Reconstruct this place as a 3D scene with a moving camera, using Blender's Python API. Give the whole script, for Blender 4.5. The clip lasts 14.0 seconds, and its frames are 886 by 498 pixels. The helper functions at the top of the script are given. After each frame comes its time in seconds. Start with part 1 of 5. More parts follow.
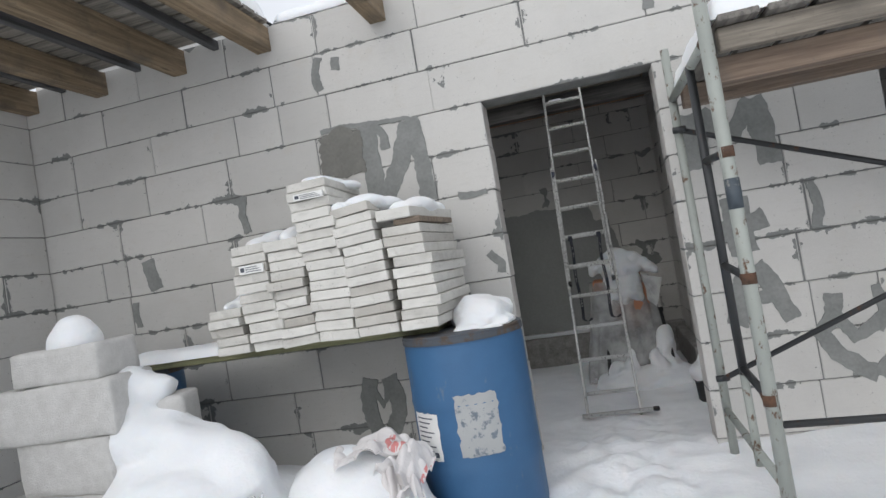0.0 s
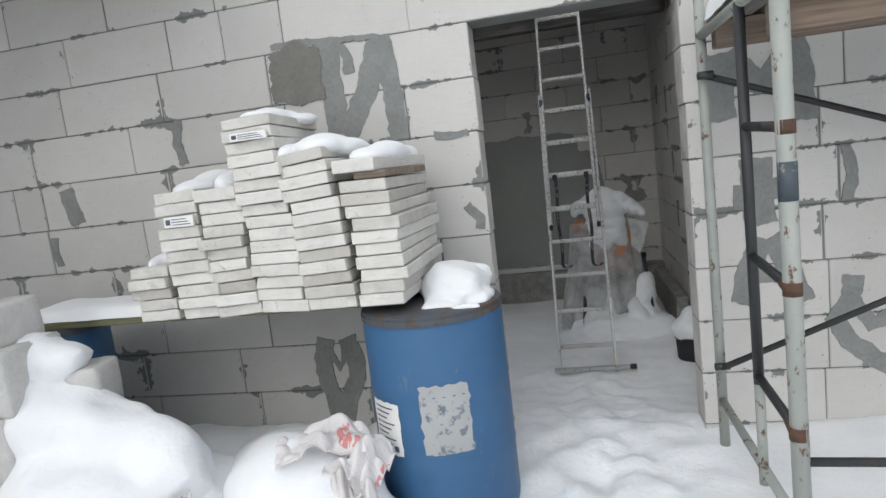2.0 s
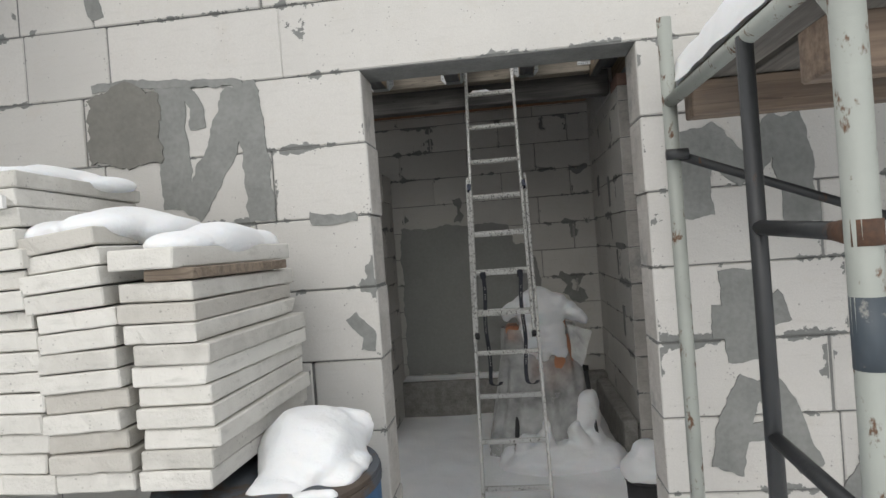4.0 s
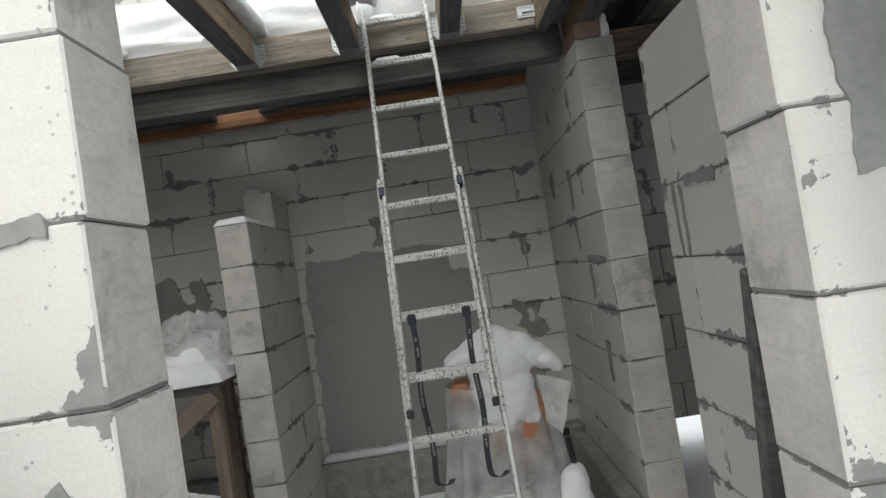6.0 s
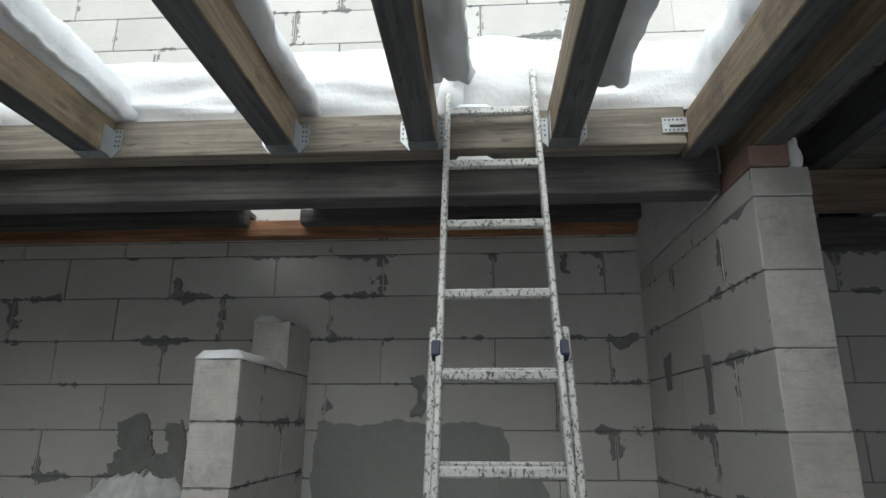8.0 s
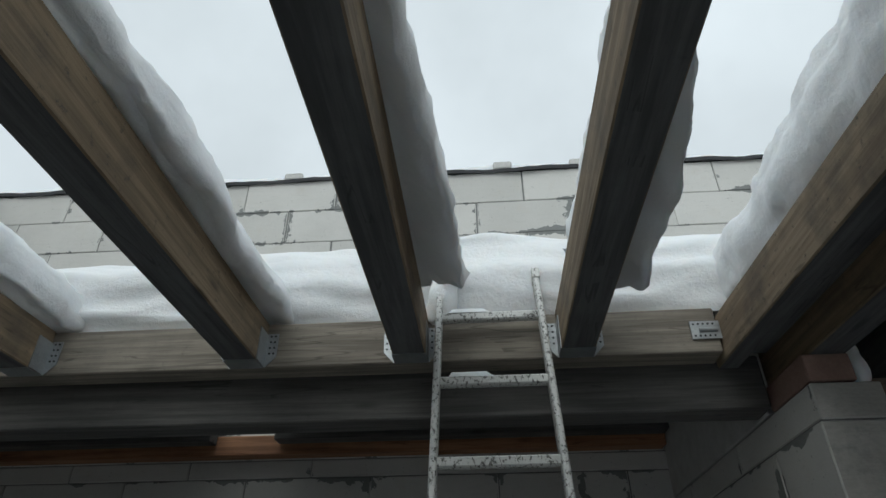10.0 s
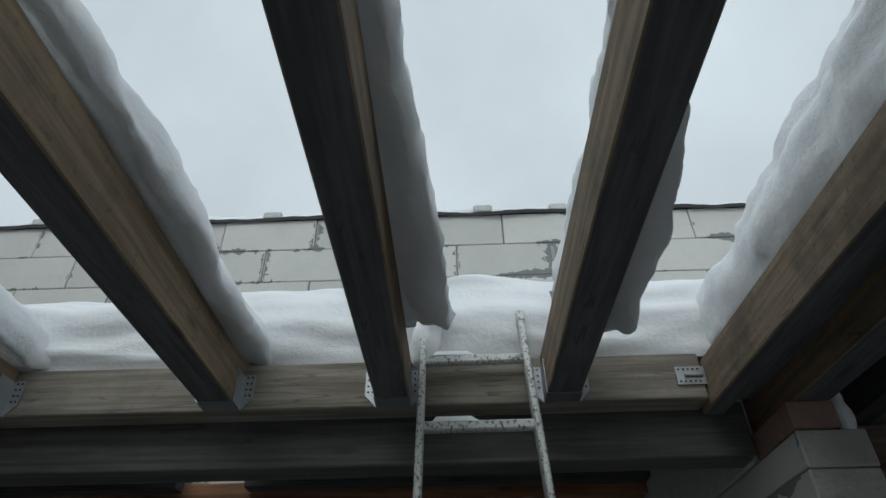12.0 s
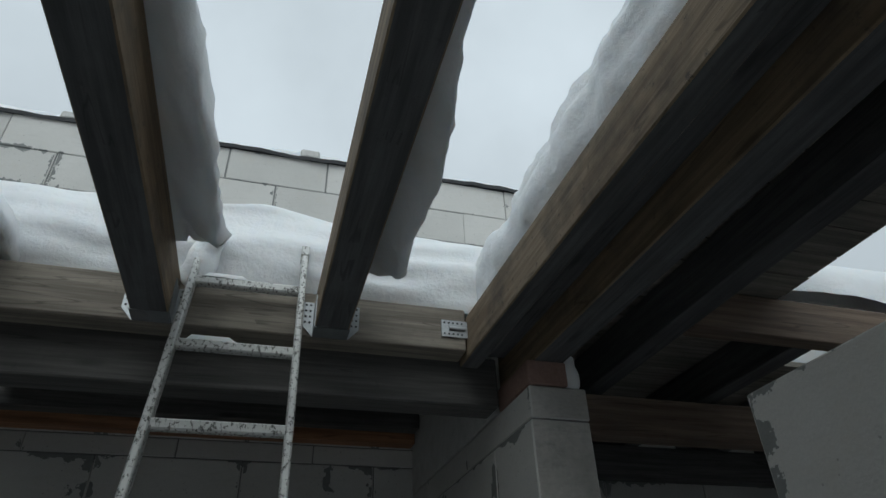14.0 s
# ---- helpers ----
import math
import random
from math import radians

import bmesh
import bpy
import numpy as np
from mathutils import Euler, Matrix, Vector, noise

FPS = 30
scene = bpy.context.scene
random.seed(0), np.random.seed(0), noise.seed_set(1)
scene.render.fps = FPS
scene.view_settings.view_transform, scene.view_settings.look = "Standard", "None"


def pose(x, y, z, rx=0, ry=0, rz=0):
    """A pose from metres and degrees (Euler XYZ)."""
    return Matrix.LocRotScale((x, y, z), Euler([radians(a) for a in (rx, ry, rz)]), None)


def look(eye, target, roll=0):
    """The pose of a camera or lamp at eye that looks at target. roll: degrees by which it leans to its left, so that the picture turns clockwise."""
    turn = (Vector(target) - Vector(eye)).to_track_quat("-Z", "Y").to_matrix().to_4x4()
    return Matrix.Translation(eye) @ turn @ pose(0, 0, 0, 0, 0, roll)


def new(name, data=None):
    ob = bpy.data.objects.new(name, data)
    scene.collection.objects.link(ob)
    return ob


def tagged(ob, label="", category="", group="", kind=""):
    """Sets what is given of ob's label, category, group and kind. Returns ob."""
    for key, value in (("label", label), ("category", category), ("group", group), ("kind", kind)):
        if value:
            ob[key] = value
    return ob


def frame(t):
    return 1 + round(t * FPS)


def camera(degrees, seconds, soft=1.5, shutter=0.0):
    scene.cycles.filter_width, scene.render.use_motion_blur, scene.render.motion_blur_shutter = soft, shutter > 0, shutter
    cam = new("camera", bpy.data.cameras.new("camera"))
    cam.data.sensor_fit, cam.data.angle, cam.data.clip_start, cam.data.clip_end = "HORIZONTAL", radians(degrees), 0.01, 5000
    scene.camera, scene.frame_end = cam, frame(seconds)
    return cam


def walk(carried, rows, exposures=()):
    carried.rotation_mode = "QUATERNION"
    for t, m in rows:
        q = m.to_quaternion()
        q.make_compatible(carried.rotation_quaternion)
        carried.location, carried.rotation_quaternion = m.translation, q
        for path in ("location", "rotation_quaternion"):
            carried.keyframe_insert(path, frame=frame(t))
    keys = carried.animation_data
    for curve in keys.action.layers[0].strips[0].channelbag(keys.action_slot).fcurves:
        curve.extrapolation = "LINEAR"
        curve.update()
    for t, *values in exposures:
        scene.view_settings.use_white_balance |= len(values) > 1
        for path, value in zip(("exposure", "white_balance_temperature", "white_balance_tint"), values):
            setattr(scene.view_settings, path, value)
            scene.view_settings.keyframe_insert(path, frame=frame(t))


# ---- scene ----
cam = camera(71.1, 14.0)
PATH = [
    (0, (0.49, -3.456, 1.183), (0.012, -1.514, 1.23), -9.4),
    (0.5, (0.42, -3.23, 1.318), (0.118, -1.256, 1.199), -5.8),
    (1, (0.378, -3.237, 1.385), (0.383, -1.237, 1.338), -2.7),
    (1.5, (0.389, -3.111, 1.356), (0.293, -1.116, 1.263), -5.9),
    (2, (0.405, -2.968, 1.408), (-0.018, -1.031, 1.141), -6.8),
    (2.5, (0.424, -2.781, 1.447), (-0.011, -0.83, 1.384), -5.2),
    (3, (0.335, -2.576, 1.437), (0.328, -0.577, 1.475), -6.3),
    (3.5, (0.428, -2.319, 1.406), (0.259, -0.327, 1.476), -4.1),
    (3.7, (0.454, -2.237, 1.43), (0.252, -0.247, 1.408), -3.9),
    (5.8, (0.478, -0.949, 1.397), (0.27, 1.038, 1.495), -7.8),
    (6, (0.451, -0.807, 1.414), (0.458, 1.192, 1.47), -9.0),
    (6.5, (0.469, -0.53, 1.406), (0.688, 1.458, 1.389), -6.4),
    (7, (0.499, -0.21, 1.466), (0.43, 1.788, 1.41), -4.4),
    (7.5, (0.403, 0.071, 1.499), (0.504, 2.056, 1.725), -1.6),
    (8, (0.353, 0.241, 1.583), (0.235, 2.161, 2.13), 0.1),
    (8.5, (0.411, 0.443, 1.677), (-0.154, 2.184, 2.483), 4.2),
    (9, (0.414, 0.524, 1.741), (0.043, 2.339, 2.495), -0.9),
    (9.2, (0.404, 0.538, 1.76), (0.161, 2.325, 2.625), -1.0),
    (11.3, (0.365, 0.538, 1.815), (0.34, 2.138, 3.015), -0.9),
    (11.5, (0.363, 0.544, 1.812), (0.365, 2.127, 3.034), -1.2),
    (12, (0.339, 0.559, 1.807), (0.316, 2.154, 3.015), -1.2),
    (12.5, (0.34, 0.574, 1.801), (0.236, 2.194, 2.968), -3.4),
    (13, (0.348, 0.583, 1.796), (0.24, 2.224, 2.935), -4.2),
    (13.5, (0.408, 0.583, 1.754), (0.653, 2.217, 2.88), -1.8),
    (14, (0.508, 0.576, 1.719), (0.988, 2.167, 2.831), -1.9),
]
EXPOSURE = [(0.0, 0.06, 6400, 10), (1.0, 0.04, 6400, 10), (1.5, 0.0, 6400, 9), (2.0, 0.24, 6400, 9), (3.5, 0.24, 6650, 9), (5.8, 0.58, 6800, 8), (6.0, 0.82, 6700, 6), (6.5, 1.45, 6450, 5), (7.0, 2.0, 6450, 4), (7.4, 2.2, 6450, 4), (7.7, 1.55, 6450, 4), (8.0, 0.75, 6400, 4), (8.5, 0.0, 6300, 3), (9.2, -0.15, 6300, 2), (11.3, -0.5, 6050, 1), (14.0, -0.5, 6050, 1)]
walk(cam, [(t, look(eye, target, roll)) for t, eye, target, roll in PATH], EXPOSURE)

# ---- world and light: a bright overcast winter sky ----
world = bpy.data.worlds.new("overcast_sky")
scene.world = world
world.use_nodes = True
wn, wl = world.node_tree.nodes, world.node_tree.links
wn.clear()
sky = wn.new("ShaderNodeTexSky")
sky.sky_type = "NISHITA"
sky.sun_disc = False
sky.sun_elevation, sky.sun_rotation = radians(36), radians(196)
sky.air_density, sky.dust_density, sky.ozone_density = 1.0, 6.0, 1.0
grey = wn.new("ShaderNodeHueSaturation")
grey.inputs["Saturation"].default_value = 0.22
cloud_at = wn.new("ShaderNodeTexCoord")
cloud = wn.new("ShaderNodeTexNoise")
cloud.inputs["Scale"].default_value, cloud.inputs["Detail"].default_value = 2.2, 5.0
cloud_ramp = wn.new("ShaderNodeMapRange")
cloud_ramp.inputs["From Min"].default_value, cloud_ramp.inputs["From Max"].default_value = 0.3, 0.7
cloud_ramp.inputs["To Min"].default_value, cloud_ramp.inputs["To Max"].default_value = 0.82, 1.12
cloud_mix = wn.new("ShaderNodeVectorMath")
cloud_mix.operation = "MULTIPLY"
overcast = wn.new("ShaderNodeMix")
overcast.data_type = "RGBA"
overcast.inputs["Factor"].default_value = 0.8
overcast.inputs["B"].default_value = (5.6, 5.8, 6.15, 1)
back = wn.new("ShaderNodeBackground")
back.inputs["Strength"].default_value = 0.178
wout = wn.new("ShaderNodeOutputWorld")
wl.new(sky.outputs["Color"], grey.inputs["Color"])
wl.new(grey.outputs["Color"], overcast.inputs["A"])
wl.new(cloud_at.outputs["Generated"], cloud.inputs["Vector"])
wl.new(cloud.outputs["Fac"], cloud_ramp.inputs["Value"])
sky_up = wn.new("ShaderNodeSeparateXYZ")
wl.new(cloud_at.outputs["Generated"], sky_up.inputs[0])
dome = wn.new("ShaderNodeMapRange")
dome.inputs["From Min"].default_value, dome.inputs["From Max"].default_value = 0.0, 1.0
dome.inputs["To Min"].default_value, dome.inputs["To Max"].default_value = 0.80, 1.13
wl.new(sky_up.outputs["Z"], dome.inputs["Value"])
dome_mix = wn.new("ShaderNodeVectorMath")
dome_mix.operation = "MULTIPLY"
wl.new(overcast.outputs["Result"], dome_mix.inputs[0])
wl.new(dome.outputs["Result"], dome_mix.inputs[1])
wl.new(dome_mix.outputs["Vector"], cloud_mix.inputs[0])
wl.new(cloud_ramp.outputs["Result"], cloud_mix.inputs[1])
wl.new(cloud_mix.outputs["Vector"], back.inputs["Color"])
wl.new(back.outputs["Background"], wout.inputs["Surface"])

sun = new("sun", bpy.data.lights.new("sun", "SUN"))
sun.data.energy, sun.data.angle, sun.data.color = 0.32, radians(60), (1.0, 0.98, 0.95)
sun.matrix_world = look((0, 0, 7.9), (3.0, 10.5, 0))


# ---- materials ----
class Mat:
    """A principled material with a few shorthand helpers for its nodes."""

    def __init__(self, name, rough=0.8, metal=0.0):
        self.m = bpy.data.materials.new(name)
        self.m.use_nodes = True
        self.n, self.l = self.m.node_tree.nodes, self.m.node_tree.links
        self.b = self.n["Principled BSDF"]
        self.b.inputs["Roughness"].default_value = rough
        self.b.inputs["Metallic"].default_value = metal

    def coord(self, kind="pos"):
        if kind == "pos":
            return self.n.new("ShaderNodeNewGeometry").outputs["Position"]
        return self.n.new("ShaderNodeTexCoord").outputs["Object" if kind == "obj" else "Generated"]

    def stretch(self, vec, sx, sy, sz):
        k = self.n.new("ShaderNodeMapping")
        k.inputs["Scale"].default_value = (sx, sy, sz)
        self.l.new(vec, k.inputs["Vector"])
        return k.outputs["Vector"]

    def shift_random(self, vec, amount=40.0):
        r = self.n.new("ShaderNodeObjectInfo").outputs["Random"]
        k = self.n.new("ShaderNodeVectorMath")
        k.operation = "ADD"
        s = self.math("MULTIPLY", r, amount)
        self.l.new(vec, k.inputs[0])
        self.l.new(s, k.inputs[1])
        return k.outputs["Vector"]

    def noise(self, vec, scale, detail=4.0, rough=0.55):
        k = self.n.new("ShaderNodeTexNoise")
        k.inputs["Scale"].default_value = scale
        k.inputs["Detail"].default_value = detail
        k.inputs["Roughness"].default_value = rough
        self.l.new(vec, k.inputs["Vector"])
        return k.outputs["Fac"]

    def voronoi(self, vec, scale):
        k = self.n.new("ShaderNodeTexVoronoi")
        k.inputs["Scale"].default_value = scale
        self.l.new(vec, k.inputs["Vector"])
        return k.outputs["Distance"]

    def math(self, op, a, b=0.0, clamp=False):
        k = self.n.new("ShaderNodeMath")
        k.operation, k.use_clamp = op, clamp
        for i, v in enumerate((a, b)):
            if isinstance(v, (int, float)):
                k.inputs[i].default_value = v
            else:
                self.l.new(v, k.inputs[i])
        return k.outputs[0]

    def ramp(self, fac, lo, hi, to_lo=0.0, to_hi=1.0):
        k = self.n.new("ShaderNodeMapRange")
        k.inputs["From Min"].default_value, k.inputs["From Max"].default_value = lo, hi
        k.inputs["To Min"].default_value, k.inputs["To Max"].default_value = to_lo, to_hi
        self.l.new(fac, k.inputs["Value"])
        return k.outputs["Result"]

    def mix(self, fac, a, b):
        k = self.n.new("ShaderNodeMix")
        k.data_type = "RGBA"
        for name, v in (("Factor", fac), ("A", a), ("B", b)):
            if isinstance(v, tuple):
                k.inputs[name].default_value = (*v, 1)
            elif isinstance(v, (int, float)):
                k.inputs[name].default_value = v
            else:
                self.l.new(v, k.inputs[name])
        return k.outputs["Result"]

    def split(self, vec):
        k = self.n.new("ShaderNodeSeparateXYZ")
        self.l.new(vec, k.inputs[0])
        return k.outputs

    def color(self, c):
        if isinstance(c, tuple):
            self.b.inputs["Base Color"].default_value = (*c, 1)
        else:
            self.l.new(c, self.b.inputs["Base Color"])
        return self

    def rough(self, r):
        self.l.new(r, self.b.inputs["Roughness"])
        return self

    def bump(self, height, dist=0.003, strength=0.6):
        k = self.n.new("ShaderNodeBump")
        k.inputs["Distance"].default_value, k.inputs["Strength"].default_value = dist, strength
        self.l.new(height, k.inputs["Height"])
        self.l.new(k.outputs["Normal"], self.b.inputs["Normal"])
        return self


def m_block():
    """Aerated concrete: pale, pitted, with mortar squeezed out of the joints and smeared over the edges."""
    k = Mat("aerated_concrete", 0.92)
    pos = k.coord()
    gen = k.split(k.coord("gen"))
    obj = k.split(k.coord("obj"))
    rnd = k.n.new("ShaderNodeObjectInfo").outputs["Random"]
    tone = k.mix(rnd, (0.49, 0.48, 0.455), (0.595, 0.58, 0.55))
    big = k.noise(pos, 2.3, 5.0)
    tone = k.mix(k.ramp(big, 0.35, 0.7, 0.0, 0.45), tone, (0.64, 0.625, 0.60))
    damp = k.noise(pos, 1.1, 6.0, 0.65)
    tone = k.mix(k.ramp(damp, 0.52, 0.72, 0.0, 0.35), tone, (0.40, 0.395, 0.38))
    scr = k.noise(k.stretch(pos, 9, 9, 60), 1.0, 3.0)
    tone = k.mix(k.ramp(scr, 0.56, 0.75, 0.0, 0.22), tone, (0.40, 0.39, 0.37))
    dx = k.math("MULTIPLY", k.math("SUBTRACT", 0.5, k.math("ABSOLUTE", k.math("SUBTRACT", gen[0], 0.5))), 0.62)
    dz = k.math("SUBTRACT", 0.122, k.math("ABSOLUTE", obj[2]))
    dx = k.math("ADD", dx, k.math("GREATER_THAN", k.math("ABSOLUTE", k.math("SUBTRACT", gen[0], 0.5)), 0.492))
    d = k.math("MINIMUM", k.math("MULTIPLY", dx, 0.75), k.math("MULTIPLY", dz, 1.3))
    ragged = k.noise(pos, 17.0, 6.0, 0.62)
    where = k.noise(pos, 2.6, 2.0)
    reach = k.math("ADD", k.ramp(where, 0.48, 0.76, -0.016, 0.048), k.ramp(ragged, 0.3, 0.7, -0.03, 0.03))
    smear = k.math("LESS_THAN", d, reach)
    mort = k.mix(k.noise(pos, 30.0, 4.0), (0.15, 0.155, 0.15), (0.26, 0.265, 0.255))
    pits = k.voronoi(pos, 60.0)
    hole = k.math("MULTIPLY", k.math("LESS_THAN", pits, k.ramp(k.noise(pos, 23.0, 2.0), 0.4, 0.7, 0.0, 0.22)), k.math("GREATER_THAN", k.noise(pos, 5.0, 2.0), 0.47))
    tone = k.mix(k.math("MULTIPLY", hole, 0.55), tone, (0.16, 0.155, 0.15))
    grain = k.noise(pos, 210.0, 3.0, 0.7)
    tone = k.mix(k.ramp(grain, 0.35, 0.7, 0.0, 0.3), tone, (0.42, 0.41, 0.39))
    blotch = k.noise(pos, 7.0, 6.0, 0.7)
    tone = k.mix(k.ramp(blotch, 0.55, 0.75, 0.0, 0.4), tone, (0.50, 0.46, 0.40))
    k.color(k.mix(smear, tone, mort))
    fine = k.noise(pos, 160.0, 3.0)
    hgt = k.math("ADD", k.math("MULTIPLY", fine, 0.35), k.math("MULTIPLY", smear, 0.8))
    hgt = k.math("SUBTRACT", hgt, k.math("MULTIPLY", hole, 0.8))
    hgt = k.math("ADD", hgt, k.math("MULTIPLY", k.noise(pos, 25.0, 4.0), 0.5))
    k.bump(hgt, 0.004, 0.7)
    return k.m


def m_block_end():
    """The sawn head of an aerated concrete block: browner, rippled and scraped."""
    k = Mat("sawn_block_end", 0.95)
    pos = k.shift_random(k.coord(), 9.0)
    tone = k.mix(k.ramp(k.noise(pos, 5.0, 6.0, 0.65), 0.35, 0.68), (0.42, 0.40, 0.37), (0.60, 0.575, 0.54))
    rip = k.noise(k.stretch(pos, 70, 70, 110), 1.0, 2.0, 0.5)
    scrape = k.noise(k.stretch(pos, 7, 7, 75), 1.0, 4.0, 0.65)
    tone = k.mix(k.ramp(rip, 0.42, 0.68, 0.0, 0.2), tone, (0.27, 0.255, 0.235))
    tone = k.mix(k.ramp(scrape, 0.55, 0.72, 0.0, 0.28), tone, (0.25, 0.24, 0.225))
    dirt = k.noise(pos, 3.1, 6.0, 0.7)
    tone = k.mix(k.ramp(dirt, 0.57, 0.64, 0.0, 0.55), tone, (0.23, 0.235, 0.225))
    k.color(tone)
    k.bump(k.math("ADD", rip, k.math("MULTIPLY", scrape, 0.9)), 0.003, 0.4)
    return k.m


def m_plain(name, lo, hi, scale=6.0, fine=80.0, rough=0.85, depth=0.003, strength=0.5, metal=0.0, spread=(0.3, 0.7)):
    """A surface with two scales of colour variation and a fine relief."""
    k = Mat(name, rough, metal)
    pos = k.coord()
    a = k.noise(pos, scale, 6.0, 0.6)
    f = k.noise(pos, fine, 4.0)
    both = k.math("ADD", k.math("MULTIPLY", a, 0.65), k.math("MULTIPLY", f, 0.35))
    k.color(k.mix(k.ramp(both, spread[0], spread[1]), lo, hi))
    k.bump(f, depth, strength)
    k.rough(k.ramp(a, 0.3, 0.7, max(0.05, rough - 0.08), min(1.0, rough + 0.08)))
    return k.m


def m_wood(name, light, dark, along="y", stain=(0.1, 0.1, 0.1), stain_amount=0.5):
    """Sawn timber with grain along one axis of the world, knots and damp grey stains."""
    k = Mat(name, 0.82)
    pos = k.shift_random(k.coord(), 7.0)
    squash = {"x": (1.2, 26, 26), "y": (26, 1.2, 26), "z": (26, 26, 1.2)}[along]
    g = k.noise(k.stretch(pos, *squash), 1.6, 6.0, 0.6)
    fine = k.noise(k.stretch(pos, *[v * 5 for v in squash]), 1.0, 3.0)
    c = k.mix(k.ramp(g, 0.39, 0.61), dark, light)
    c = k.mix(k.ramp(fine, 0.5, 0.75, 0.0, 0.35), c, tuple(v * 0.5 for v in dark))
    knot_at = {"x": (2.2, 9, 9), "y": (9, 2.2, 9), "z": (9, 9, 2.2)}[along]
    knots = k.voronoi(k.stretch(pos, *knot_at), 1.0)
    c = k.mix(k.ramp(knots, 0.05, 0.13, 0.7, 0.0), c, tuple(v * 0.4 for v in dark))
    w = k.noise(pos, 3.2, 6.0, 0.65)
    c = k.mix(k.ramp(w, 0.5, 0.72, 0.0, stain_amount), c, stain)
    thin = {"x": (0.9, 15, 15), "y": (15, 0.9, 15), "z": (15, 15, 0.9)}[along]
    crack = k.math("ABSOLUTE", k.math("SUBTRACT", k.noise(k.stretch(pos, *thin), 1.0, 2.0), 0.5))
    crack = k.math("MULTIPLY", k.ramp(crack, 0.002, 0.009, 1.0, 0.0), k.math("GREATER_THAN", k.noise(pos, 2.1, 2.0), 0.52), True)
    c = k.mix(k.math("MULTIPLY", crack, 0.45, True), c, tuple(v * 0.25 for v in dark))
    specks = k.noise(pos, 38.0, 4.0, 0.7)
    c = k.mix(k.ramp(specks, 0.60, 0.70, 0.0, stain_amount * 0.8), c, stain)
    k.color(c)
    k.bump(k.math("ADD", g, k.math("MULTIPLY", fine, 0.6)), 0.003, 0.55)
    return k.m


def m_snow():
    k = Mat("snow", 0.75)
    pos = k.coord()
    big = k.noise(pos, 3.0, 5.0)
    fine = k.noise(pos, 55.0, 5.0, 0.65)
    k.color(k.mix(k.ramp(big, 0.3, 0.7), (0.77, 0.785, 0.80), (0.86, 0.87, 0.88)))
    layers = k.noise(k.stretch(pos, 1.6, 1.6, 8), 1.0, 3.0)
    relief = k.math("ADD", k.math("MULTIPLY", fine, 0.5), k.math("MULTIPLY", k.noise(pos, 14.0, 4.0), 0.8))
    k.bump(k.math("ADD", relief, k.math("MULTIPLY", layers, 1.2)), 0.014, 0.5)
    k.b.inputs["Subsurface Weight"].default_value = 0.25
    k.b.inputs["Subsurface Radius"].default_value = (0.02, 0.025, 0.03)
    k.b.inputs["Subsurface Scale"].default_value = 0.6
    return k.m


def m_paint(name, paint, under, amount, rough=0.55, metal=0.0, scale=18.0, along=1.0):
    """Worn paint over another surface."""
    k = Mat(name, rough, metal)
    pos = k.coord()
    w = k.noise(k.stretch(pos, 1, 1, along), scale, 6.0, 0.68)
    mask = k.ramp(w, amount - 0.03, amount + 0.03)
    p = k.mix(k.noise(pos, 7.0, 4.0), tuple(v * 0.78 for v in paint), tuple(min(1, v * 1.12) for v in paint))
    u = k.mix(k.noise(pos, 40.0, 4.0), tuple(v * 0.6 for v in under), under)
    k.color(k.mix(mask, p, u))
    k.rough(k.ramp(mask, 0.0, 1.0, rough, 0.85))
    k.bump(k.math("SUBTRACT", k.noise(pos, 90.0, 3.0), mask), 0.0015, 0.5)
    return k.m


def m_film():
    """Thin clouded builder's plastic."""
    k = Mat("plastic_film", 0.28)
    pos = k.coord()
    k.color(k.mix(k.noise(pos, 9.0, 5.0), (0.50, 0.51, 0.50), (0.78, 0.79, 0.79)))
    k.b.inputs["Alpha"].default_value = 1.0
    k.l.new(k.ramp(k.noise(pos, 6.0, 5.0), 0.35, 0.7, 0.34, 0.75), k.b.inputs["Alpha"])
    k.bump(k.noise(k.stretch(pos, 22, 22, 5), 1.0, 4.0), 0.01, 0.6)
    return k.m


def m_bag():
    """White bag film with faded red print."""
    k = Mat("printed_bag_film", 0.4)
    pos = k.coord()
    base = k.mix(k.noise(pos, 9.0, 5.0), (0.62, 0.58, 0.57), (0.86, 0.84, 0.83))
    band = k.math("GREATER_THAN", k.noise(k.stretch(pos, 5, 5, 9), 1.0, 1.0), 0.64)
    gaps = k.math("GREATER_THAN", k.noise(k.stretch(pos, 60, 20, 30), 1.0, 2.0), 0.5)
    k.color(k.mix(k.math("MULTIPLY", band, k.math("MULTIPLY", gaps, 0.8)), base, (0.66, 0.13, 0.12)))
    k.b.inputs["Alpha"].default_value = 0.88
    k.bump(k.noise(pos, 26.0, 4.0), 0.012, 0.6)
    return k.m


